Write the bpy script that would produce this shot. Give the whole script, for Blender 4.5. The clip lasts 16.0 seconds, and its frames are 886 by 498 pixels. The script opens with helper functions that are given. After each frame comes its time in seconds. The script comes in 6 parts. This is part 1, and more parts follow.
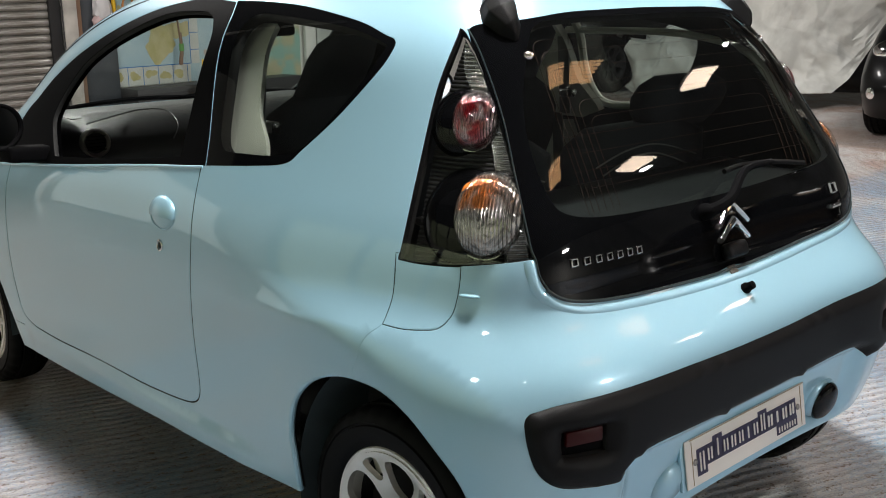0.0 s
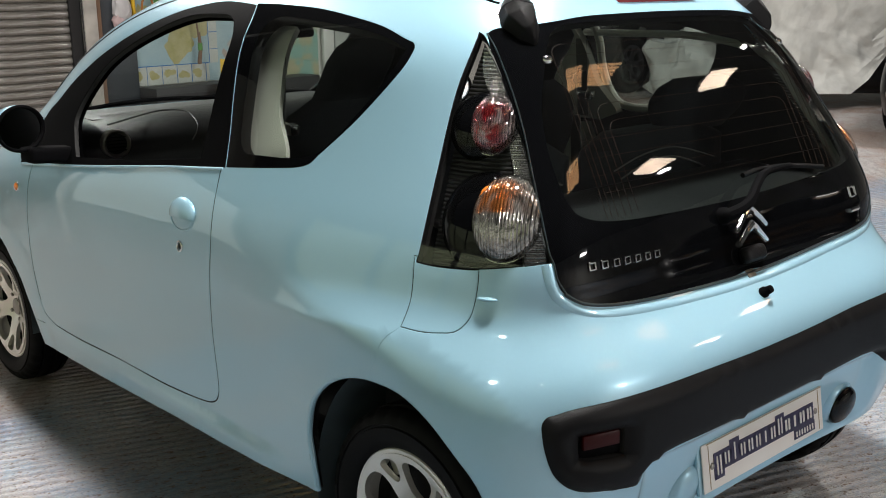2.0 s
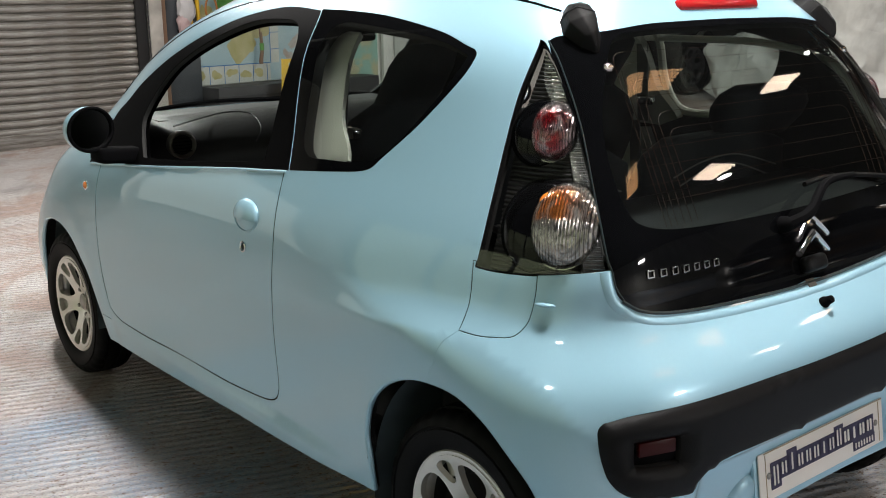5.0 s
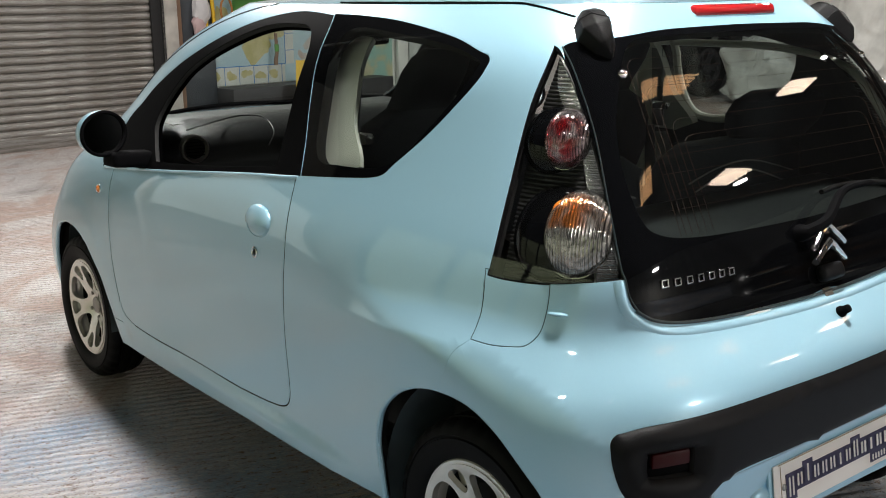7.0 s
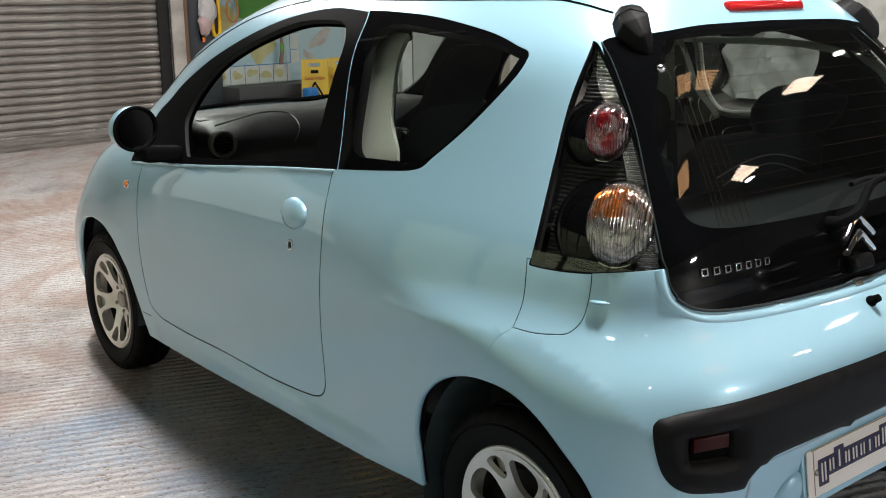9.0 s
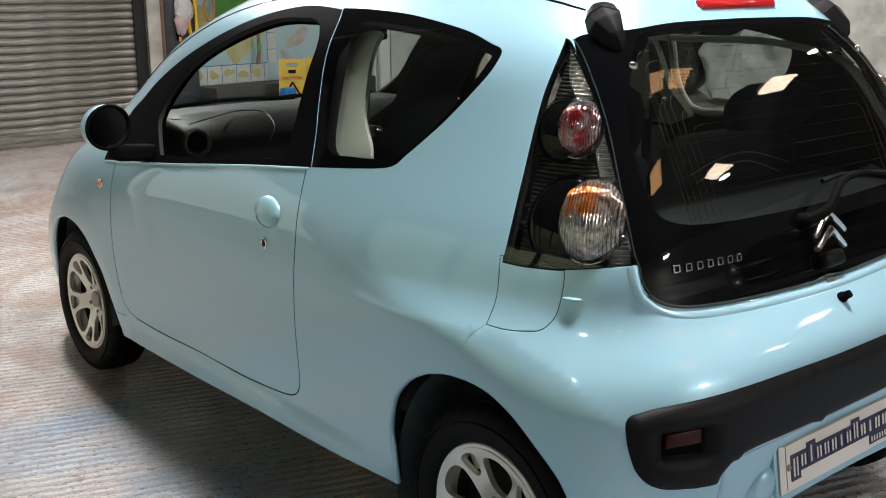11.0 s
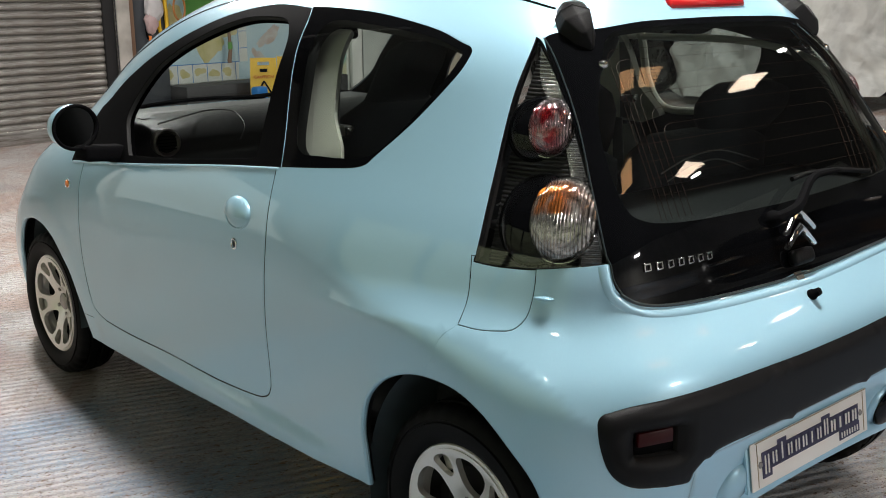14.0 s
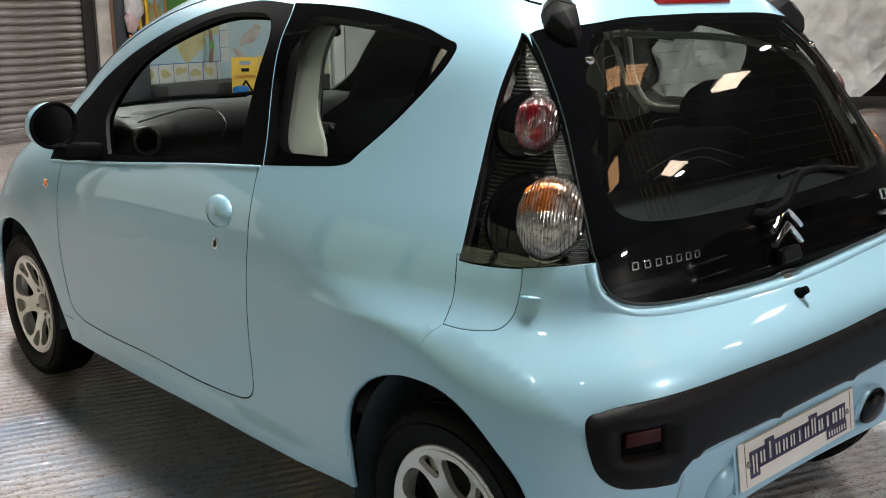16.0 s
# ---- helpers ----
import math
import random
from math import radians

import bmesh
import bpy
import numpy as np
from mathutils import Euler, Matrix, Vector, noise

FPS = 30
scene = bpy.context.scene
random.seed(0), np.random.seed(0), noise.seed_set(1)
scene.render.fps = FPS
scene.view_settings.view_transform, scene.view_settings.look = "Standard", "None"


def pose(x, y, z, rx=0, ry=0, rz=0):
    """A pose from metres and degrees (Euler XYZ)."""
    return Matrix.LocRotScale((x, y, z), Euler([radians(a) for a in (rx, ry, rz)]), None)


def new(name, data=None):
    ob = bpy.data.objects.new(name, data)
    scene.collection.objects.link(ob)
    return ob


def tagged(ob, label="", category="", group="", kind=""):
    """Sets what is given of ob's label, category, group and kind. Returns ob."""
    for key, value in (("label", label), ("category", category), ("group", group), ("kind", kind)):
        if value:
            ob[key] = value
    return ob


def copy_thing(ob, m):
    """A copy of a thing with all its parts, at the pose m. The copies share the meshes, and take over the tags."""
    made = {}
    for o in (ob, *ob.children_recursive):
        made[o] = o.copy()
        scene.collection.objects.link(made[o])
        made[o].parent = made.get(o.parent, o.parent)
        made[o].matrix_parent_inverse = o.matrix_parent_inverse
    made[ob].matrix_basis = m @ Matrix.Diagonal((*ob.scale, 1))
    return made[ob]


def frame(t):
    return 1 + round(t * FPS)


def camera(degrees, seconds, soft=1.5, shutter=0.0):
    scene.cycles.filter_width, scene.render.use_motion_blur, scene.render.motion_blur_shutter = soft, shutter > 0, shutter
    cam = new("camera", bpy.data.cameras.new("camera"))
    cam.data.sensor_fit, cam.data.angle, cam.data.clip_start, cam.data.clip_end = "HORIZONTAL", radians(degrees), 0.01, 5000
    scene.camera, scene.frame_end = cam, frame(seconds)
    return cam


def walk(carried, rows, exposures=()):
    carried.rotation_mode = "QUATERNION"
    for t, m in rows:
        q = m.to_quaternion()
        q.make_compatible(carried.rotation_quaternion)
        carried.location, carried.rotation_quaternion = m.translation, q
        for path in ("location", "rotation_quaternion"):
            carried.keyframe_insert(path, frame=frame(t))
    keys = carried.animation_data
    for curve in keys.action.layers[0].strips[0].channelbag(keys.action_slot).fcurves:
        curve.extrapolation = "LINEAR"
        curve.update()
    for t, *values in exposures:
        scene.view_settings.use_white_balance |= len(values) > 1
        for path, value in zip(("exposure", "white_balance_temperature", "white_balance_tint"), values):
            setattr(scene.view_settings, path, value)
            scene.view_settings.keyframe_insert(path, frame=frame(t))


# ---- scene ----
from mathutils.geometry import delaunay_2d_cdt

cam = camera(45.74, 16.0, soft=1.0)
# seconds, eye (x to the car's right, y to its nose, z up; the origin under the middle of its rear bumper), yaw, pitch, roll
ROWS = [
    (0.0, -2.0916, -1.1531, 1.4216, -43.415, -13.856, 0.761),
    (0.5, -2.0976, -1.1594, 1.4283, -43.280, -13.905, 0.811),
    (1.0, -2.0981, -1.1650, 1.4297, -43.123, -13.941, 0.775),
    (1.5, -2.0979, -1.1597, 1.4250, -42.870, -13.840, 0.727),
    (2.0, -2.0997, -1.1562, 1.4324, -42.489, -13.903, 0.716),
    (2.5, -2.1071, -1.1543, 1.4333, -41.973, -13.849, 0.678),
    (3.0, -2.1195, -1.1687, 1.4378, -41.350, -13.844, 0.701),
    (3.5, -2.1285, -1.1766, 1.4426, -40.742, -13.854, 0.684),
    (4.0, -2.1352, -1.1769, 1.4482, -40.184, -13.859, 0.650),
    (6.5, -2.0931, -1.1520, 1.4510, -38.695, -13.890, 0.637),
    (7.0, -2.1028, -1.1549, 1.4608, -38.550, -13.871, 0.630),
    (7.5, -2.1317, -1.1499, 1.4657, -38.401, -13.878, 0.625),
    (8.0, -2.1893, -1.1420, 1.4521, -38.321, -13.839, 0.593),
    (8.5, -2.2105, -1.1453, 1.4551, -38.505, -13.835, 0.611),
    (9.0, -2.2141, -1.1358, 1.4533, -38.764, -13.851, 0.593),
    (11.5, -2.1965, -1.1445, 1.4452, -40.118, -13.853, 0.505),
    (12.0, -2.1881, -1.1429, 1.4462, -40.321, -13.896, 0.550),
    (12.5, -2.1809, -1.1448, 1.4445, -40.557, -13.903, 0.533),
    (13.0, -2.1825, -1.1440, 1.4450, -40.836, -13.875, 0.490),
    (13.5, -2.1859, -1.1435, 1.4432, -41.090, -13.895, 0.466),
    (14.0, -2.1912, -1.1388, 1.4457, -41.347, -13.919, 0.451),
    (14.5, -2.1960, -1.1347, 1.4429, -41.557, -13.932, 0.432),
    (15.0, -2.1898, -1.1256, 1.4370, -41.791, -13.901, 0.389),
    (15.5, -2.1817, -1.1074, 1.4350, -42.042, -13.947, 0.392),
    (16.0, -2.1758, -1.1138, 1.4349, -42.295, -13.905, 0.340),
]
walk(cam, [(t, pose(x, y, z, 90 + pitch, roll, yaw)) for t, x, y, z, yaw, pitch, roll in ROWS])

# ---- world and light: an indoor garage, lit by hanging lamps and added unseen panels ----
world = bpy.data.worlds.new("world")
scene.world = world
world.use_nodes = True
world.node_tree.nodes["Background"].inputs[0].default_value = (0.5, 0.55, 0.6, 1)
world.node_tree.nodes["Background"].inputs[1].default_value = 0.02
scene.view_settings.exposure = -0.06

CEILING, HANG = 5.6, 3.72       # a high dark roof; the lamps hang lower
# unseen lamps: the first three cast the car's shadow, the others brighten the garage
OVERHEAD = [(-0.15, 0.05, 158, .34), (-0.5, 1.0, 22, .34), (-0.3, 4.7, 175, .3), (0.9, 7.4, 55, .5), (6.2, 6.2, 110, .9), (4.6, 1.2, 90, .5), (8.2, 2.0, 120, .9), (3.2, -8.5, 650, 1.2)]
for x, y, watts, long in OVERHEAD:
    lamp = bpy.data.lights.new("panel_light", "AREA")
    lamp.shape, lamp.size, lamp.size_y = "RECTANGLE", long, 0.6 * long
    lamp.energy = watts
    lamp.color = (1.0, 0.97, 0.93)
    new("panel_light", lamp).matrix_world = pose(x, y, HANG - 0.05)

# the tube trays behind the car light it too: x, y, turn, length, width
TRAYS = [(1.98, -1.87, 0, 1.05, .44), (3.30, -1.88, 0, .85, .44), (5.40, -2.15, 4, .32, .24), (5.66, -3.46, -14, .46, .34), (1.0, -2.72, -8, 1.2, .34)]
# unseen gateway assumed in the west wall; its area lamp fills the car's left side
GATE_Y0, GATE_Y1, GATE_TOP = -3.0, 7.0, 3.4
lamp = bpy.data.lights.new("gateway_daylight", "AREA")
lamp.shape, lamp.size, lamp.size_y = "RECTANGLE", GATE_TOP - 0.1, GATE_Y1 - GATE_Y0 - 0.1
lamp.energy = 55
lamp.color = (0.90, 1.0, 0.62)
new("gateway_daylight", lamp).matrix_world = pose(-6.6, (GATE_Y0 + GATE_Y1) / 2, GATE_TOP / 2, 0, -90, 0)


# daylight through the open doorway in the north wall, beside the shutter
DOORWAY_S0, DOORWAY_S1, DOORWAY_TOP = -6.9, -4.05, 2.8
WALL_TURN = math.degrees(math.atan2(0.0931, 0.9957))


def on_wall(s, z, off=0.0):
    """A place on the far wall: s metres along it, z up, off towards the room."""
    return Vector((0.523 + s * 0.9957 + off * 0.0931, 9.142 + s * 0.0931 - off * 0.9957, z))


lamp = bpy.data.lights.new("doorway_daylight", "AREA")
lamp.shape, lamp.size, lamp.size_y = "RECTANGLE", DOORWAY_S1 - DOORWAY_S0 - 0.06, DOORWAY_TOP - 0.06
lamp.energy = 21
lamp.color = (0.97, 1.0, 0.92)
new("doorway_daylight", lamp).matrix_world = Matrix.Translation(on_wall((DOORWAY_S0 + DOORWAY_S1) / 2, DOORWAY_TOP / 2, -0.30)) @ pose(0, 0, 0, -90, 0, WALL_TURN)


# ---- materials ----
class Nodes:
    """A short way to write a node material."""

    def __init__(self, name):
        self.mat = bpy.data.materials.new(name)
        self.mat.use_nodes = True
        self.tree = self.mat.node_tree
        self.bsdf = self.tree.nodes["Principled BSDF"]
        self.out = self.tree.nodes["Material Output"]

    def add(self, kind, **values):
        node = self.tree.nodes.new("ShaderNode" + kind)
        for key, value in values.items():
            socket = node.inputs.get(key.replace("_", " "))
            if socket is None:
                setattr(node, key, value)
            elif hasattr(value, "is_output"):
                self.tree.links.new(value, socket)
            else:
                socket.default_value = value
        return node

    def link(self, a, b):
        self.tree.links.new(a, b)

    def set(self, **values):
        for key, value in values.items():
            socket = self.bsdf.inputs[key.replace("_", " ")]
            if hasattr(value, "is_output"):
                self.link(value, socket)
            else:
                socket.default_value = value
        return self

    def place(self, scale=(1, 1, 1), turn=0.0):
        where = self.add("TexCoord").outputs["Object"]
        if turn:
            node = self.add("Mapping")
            self.link(where, node.inputs["Vector"])
            node.inputs["Rotation"].default_value = (0, 0, radians(-turn))
            where = node.outputs["Vector"]
        node = self.add("Mapping")
        self.link(where, node.inputs["Vector"])
        node.inputs["Scale"].default_value = scale
        return node.outputs["Vector"]

    def noise(self, scale, detail=4.0, where=None, rough=0.55, distortion=0.0):
        node = self.add("TexNoise", Scale=scale, Detail=detail, Roughness=rough, Distortion=distortion)
        self.link(where if where is not None else self.place(), node.inputs["Vector"])
        return node.outputs["Fac"]

    def ramp(self, fac, stops):
        node = self.add("ValToRGB")
        self.link(fac, node.inputs["Fac"])
        while len(node.color_ramp.elements) < len(stops):
            node.color_ramp.elements.new(0.5)
        for e, (at, c) in zip(node.color_ramp.elements, stops):
            e.position = at
            e.color = (c, c, c, 1) if not isinstance(c, tuple) else (*c, 1)
        return node.outputs["Color"]

    def mix(self, fac, a, b):
        node = self.add("Mix", data_type="RGBA")
        for socket, value in ((node.inputs[0], fac), (node.inputs[6], a), (node.inputs[7], b)):
            if hasattr(value, "is_output"):
                self.link(value, socket)
            else:
                socket.default_value = (*value, 1) if isinstance(value, tuple) else value
        return node.outputs[2]

    def bump(self, height, strength=0.3, distance=0.01):
        node = self.add("Bump", Strength=strength, Distance=distance)
        self.link(height, node.inputs["Height"])
        self.link(node.outputs[0], self.bsdf.inputs["Normal"])
        return self


def plain(name, colour, rough=0.5, metal=0.0, grain=0.0, scale=60.0, vary=0.12, **more):
    """A simple surface with a little variation of tone and relief."""
    n = Nodes(name)
    fac = n.noise(scale, 5)
    wide = n.noise(3.0, 3)
    dark = tuple(c * (1 - vary) for c in colour)
    light = tuple(min(1, c * (1 + vary)) for c in colour)
    n.set(Base_Color=n.mix(n.ramp(wide, [(0.35, 0.0), (0.65, 1.0)]), dark, light), Roughness=rough, Metallic=metal, **more)
    if grain:
        n.bump(fac, grain, 0.002)
    return n.mat


def car_paint():
    n = Nodes("pale_blue_paint")
    dust = n.ramp(n.noise(5.0, 6), [(0.45, 0.0), (0.8, 1.0)])
    fleck = n.noise(900.0, 2)
    base = n.mix(n.ramp(fleck, [(0.3, 0.0), (0.7, 1.0)]), (0.345, 0.590, 0.730), (0.37, 0.620, 0.760))
    base = n.mix(n.mix(0.06, (0, 0, 0), dust), base, (0.45, 0.55, 0.56))
    n.set(Base_Color=base, Roughness=0.34, Metallic=0.15, Coat_Weight=1.0, Coat_Roughness=0.02, Coat_IOR=1.6, Specular_IOR_Level=0.35)
    return n.mat


def thin_glass(name, tint, rough=0.0, least=0.075, dust=0.0):
    """A pane: clear with a tint, more of a mirror the flatter it is seen, the same from both sides."""
    n = Nodes(name)
    clear, gloss = n.add("BsdfTransparent"), n.add("BsdfGlossy")
    clear.inputs["Color"].default_value = (*tint, 1)
    gloss.inputs["Roughness"].default_value = rough
    gloss.inputs["Color"].default_value = (1, 1, 1, 1)
    power = n.add("Math", operation="POWER")
    n.link(n.add("LayerWeight", Blend=0.5).outputs["Facing"], power.inputs[0])
    power.inputs[1].default_value = 5.0
    amount = n.add("Math", operation="MULTIPLY_ADD")
    n.link(power.outputs[0], amount.inputs[0])
    amount.inputs[1].default_value, amount.inputs[2].default_value = 0.9, least
    both = n.add("MixShader")
    n.link(amount.outputs[0], both.inputs[0])
    n.link(clear.outputs[0], both.inputs[1])
    n.link(gloss.outputs[0], both.inputs[2])
    last = both
    if dust:
        film, last = n.add("BsdfDiffuse"), n.add("MixShader")
        last.inputs[0].default_value = dust
        n.link(both.outputs[0], last.inputs[1])
        n.link(film.outputs[0], last.inputs[2])
    n.link(last.outputs[0], n.out.inputs["Surface"])
    return n.mat


def glow(name, colour, strength):
    n = Nodes(name)
    n.set(Base_Color=(*colour, 1), Emission_Color=(*colour, 1), Emission_Strength=strength)
    return n.mat


def floor_paint():
    """Tamped concrete with the rests of lilac-grey and blue floor paint, worn through to brown on the ridges."""
    n = Nodes("worn_painted_concrete")
    wave = n.add("TexWave", wave_type="BANDS", bands_direction="Y", Scale=7.3, Distortion=3.2, Detail=4.0, Detail_Scale=1.6, Detail_Roughness=0.65)
    n.link(n.place((0.6, 1.0, 1.0), -19.0), wave.inputs["Vector"])
    ridge = n.mix(0.13, n.noise(1.0, 5, n.place((26.0, 42.0, 1.0), -19.0), 0.65, 0.6), wave.outputs["Fac"])
    flake = n.noise(1.0, 6, n.place((62.0, 85.0, 1.0), -19.0), 0.75, 0.4)
    grit = n.noise(1.0, 4, n.place((120.0, 190.0, 1.0), -19.0), 0.8)
    patch = n.noise(0.8, 5, n.place((1, 1, 1)), 0.65)
    bare = n.mix(n.ramp(grit, [(0.35, 0.0), (0.65, 1.0)]), (0.085, 0.055, 0.04), (0.29, 0.21, 0.16))
    apart = n.add("SeparateXYZ")
    n.link(n.place(), apart.inputs[0])
    span = n.add("MapRange")
    n.link(apart.outputs["Y"], span.inputs[0])
    span.inputs[1].default_value, span.inputs[2].default_value = 2.35, 2.5
    bay = span.outputs[0]
    blue = n.mix(bay, n.ramp(n.mix(0.45, patch, flake), [(0.43, 0.0), (0.53, 0.9)]), (0, 0, 0))
    grey = n.mix(n.ramp(grit, [(0.38, 0.0), (0.62, 1.0)]), (0.46, 0.44, 0.44), (0.74, 0.71, 0.70))
    paint = n.mix(blue, grey, (0.22, 0.36, 0.52))
    half = n.add("Math", operation="MULTIPLY_ADD")
    n.link(ridge, half.inputs[0])
    half.inputs[1].default_value = 0.35
    part = n.add("Math", operation="MULTIPLY")
    n.link(flake, part.inputs[0])
    part.inputs[1].default_value = 0.65
    n.link(part.outputs[0], half.inputs[2])
    worn = n.ramp(half.outputs[0], [(0.540, 0.0), (0.580, 1.0)])
    colour = n.mix(worn, paint, bare)
    rust = n.ramp(n.noise(0.9, 6, n.place((1.0, 1.6, 1), 35.0), 0.7, 1.0), [(0.42, 0.0), (0.58, 0.75)])
    colour = n.mix(n.mix(bay, n.mix(0.6, rust, (0, 0, 0)), rust), colour, (0.40, 0.265, 0.205))
    stain_or_shade = n.ramp(n.noise(0.6, 5, None, 0.6, 1.2), [(0.56, 0.0), (0.74, 0.5)])
    colour = n.mix(stain_or_shade, colour, (0.09, 0.07, 0.06))
    rough = n.ramp(flake, [(0.40, 0.25), (0.55, 0.65)])
    n.set(Base_Color=colour, Roughness=rough, Specular_IOR_Level=0.3, Coat_Weight=n.ramp(flake, [(0.46, 1.0), (0.57, 0.05)]), Coat_Roughness=0.12, Coat_IOR=1.6)
    high = n.mix(0.22, n.mix(0.5, ridge, n.mix(0.5, flake, grit)), wave.outputs["Fac"])
    n.bump(high, 1.0, 0.026)
    wet = n.add("Bump", Strength=1.0, Distance=0.018)
    n.link(n.mix(0.33, n.noise(1.0, 2, n.place((18.0, 56.0, 1.0), -19.0), 0.5), wave.outputs["Fac"]), wet.inputs["Height"])
    n.link(wet.outputs[0], n.bsdf.inputs["Coat Normal"])
    return n.mat


def tyre_rubber():
    n = Nodes("tyre_rubber")
    n.set(Base_Color=n.mix(n.noise(18.0, 5), (0.002, 0.002, 0.0024), (0.0045, 0.0045, 0.0045)), Roughness=0.6, Specular_IOR_Level=0.12)
    return n.bump(n.noise(220.0, 3), 0.25, 0.001).mat


def alloy():
    n = Nodes("silver_alloy")
    n.set(Base_Color=n.mix(n.noise(14.0, 6), (0.70, 0.67, 0.61), (0.84, 0.81, 0.75)), Roughness=0.34, Metallic=0.6, Coat_Weight=0.5, Coat_Roughness=0.1)
    return n.mat


def whitewash():
    n = Nodes("dirty_white_wall")
    stain_or_shade = n.ramp(n.noise(1.1, 6, n.place((1, 1, 0.35)), 0.65), [(0.42, 0.0), (0.75, 1.0)])
    tone = n.mix(stain_or_shade, (0.72, 0.71, 0.67), (0.50, 0.48, 0.44))
    n.set(Base_Color=tone, Roughness=0.85)
    return n.bump(n.noise(30.0, 5), 0.3, 0.006).mat


def crumpled_cloth():
    """A silvery tarpaulin with sharp creases of two sizes and grey patches painted as fold shading."""
    n = Nodes("silver_grey_cover_cloth")
    where = n.place((1, 1, .7))
    bend = n.add("TexNoise", Scale=1.3, Detail=3.0)
    n.link(where, bend.inputs["Vector"])
    moved = n.add("VectorMath", operation="MULTIPLY_ADD")
    n.link(bend.outputs["Color"], moved.inputs[0])
    moved.inputs[1].default_value = (.9, .9, .9)
    n.link(where, moved.inputs[2])
    heights = []
    for scale in (0.9, 2.6):
        crease = n.add("TexVoronoi", feature="SMOOTH_F1", Scale=scale, Smoothness=0.25)
        n.link(moved.outputs[0], crease.inputs["Vector"])
        heights.append(crease.outputs["Distance"])
    stain_or_shade = n.ramp(n.noise(1.3, 5, None, 0.6, 0.5), [(0.40, 0.0), (0.62, 1.0)])
    n.set(Base_Color=n.mix(stain_or_shade, (0.36, 0.36, 0.345), (0.60, 0.60, 0.57)), Roughness=0.5, Sheen_Weight=0.2)
    return n.bump(n.mix(0.22, heights[0], heights[1]), 1.0, 0.5).mat


def map_print(name, low, high, scale):
    """Printed paper in two mottled tones, a little faded."""
    n = Nodes(name)
    n.set(Base_Color=n.mix(n.ramp(n.noise(scale, 6, None, 0.65), [(0.36, 0.0), (0.64, 1.0)]), low, high), Roughness=0.45)
    return n.mat


def galvanised():
    """Dull galvanised steel with long dirty streaks along the slats and scuffs."""
    n = Nodes("galvanised_shutter")
    streak = n.ramp(n.noise(1.0, 6, n.place((2.0, 2.0, 45.0)), 0.7, 0.3), [(0.38, 0.0), (0.66, 1.0)])
    scuff = n.ramp(n.noise(1.0, 6, n.place((9.0, 9.0, 60.0)), 0.7), [(0.5, 0.0), (0.7, 1.0)])
    base = n.mix(streak, (0.17, 0.155, 0.14), (0.52, 0.51, 0.49))
    n.set(Base_Color=n.mix(n.mix(0.35, (0, 0, 0), scuff), base, (0.20, 0.14, 0.09)), Roughness=n.ramp(streak, [(0.0, 0.5), (1.0, 0.24)]), Metallic=0.75)
    return n.bump(n.noise(60.0, 4), 0.25, 0.003).mat


PAINT = car_paint()
GLASS_RIM = plain("blue_grey_glass_edge", (0.02, 0.030, 0.034), 0.3)
BLACK_PLASTIC = plain("grained_black_plastic", (0.0045, 0.0045, 0.005), 0.46, grain=0.35, scale=500, Specular_IOR_Level=0.15)
SATIN_BLACK = plain("satin_black_trim", (0.0045, 0.0045, 0.005), 0.62, grain=0.1, scale=500, Specular_IOR_Level=0.015)
GLOSS_BLACK = plain("gloss_black", (0.0028, 0.0030, 0.0036), 0.04, Specular_IOR_Level=0.30)
NEAR_BLACK = plain("near_black_surface", (0.012, 0.012, 0.012), 0.8, grain=0.5, scale=40)
LINER = plain("wheel_arch_liner", (0.06, 0.08, 0.085), 0.6, grain=0.6, scale=14, vary=0.5)
RUBBER = tyre_rubber()
ALLOY = alloy()
STEEL = plain("dull_steel", (0.32, 0.30, 0.28), 0.4, 0.9, 0.3, 40)
CHROME = plain("chrome", (0.80, 0.80, 0.80), 0.08, 1.0)
SIDE_GLASS = thin_glass("side_glass", (0.84, 0.89, 0.87), dust=0.0014)
REAR_GLASS = thin_glass("privacy_glass", (0.60, 0.66, 0.64), dust=0.0014)
SCREEN_GLASS = thin_glass("windscreen_glass", (0.80, 0.86, 0.84))
LENS = thin_glass("clear_lamp_cover", (0.88, 0.88, 0.88), 0.0)
MIRROR = plain("mirror_silver", (0.9, 0.9, 0.9), 0.01, 1.0, vary=0)
TRIM_GREY = plain("pale_grey_trim", (0.60, 0.59, 0.52), 0.7, grain=0.3, scale=300)
DASH = plain("dark_grey_dashboard", (0.034, 0.0345, 0.036), 0.32, grain=0.5, scale=500, Specular_IOR_Level=0.45)
DARK_TRIM = plain("black_inner_trim", (0.012, 0.012, 0.012), 0.8, grain=0.3, scale=300)
DASH_LIGHT = plain("mid_grey_dashboard", (0.065, 0.065, 0.066), 0.42, grain=0.4, scale=400)
SEAT_CLOTH = plain("dark_blue_grey_seat_cloth", (0.012, 0.014, 0.018), 0.9, grain=0.8, scale=350)
HEADLINER = plain("headliner_felt", (0.74, 0.73, 0.67), 0.9, grain=0.4, scale=300)
RED_LENS = plain("red_reflector", (0.42, 0.012, 0.015), 0.12, Coat_Weight=1.0)
DARK_RED = plain("dark_red_reflector", (0.035, 0.0015, 0.002), 0.35, Specular_IOR_Level=0.2)
AMBER = plain("amber_bulb_cap", (0.75, 0.20, 0.03), 0.15, Coat_Weight=1.0)
FLOOR = floor_paint()
WALL = whitewash()
COVER = crumpled_cloth()
SEA = map_print("pale_blue_map_print", (0.34, 0.48, 0.55), (0.44, 0.56, 0.60), 4.0)
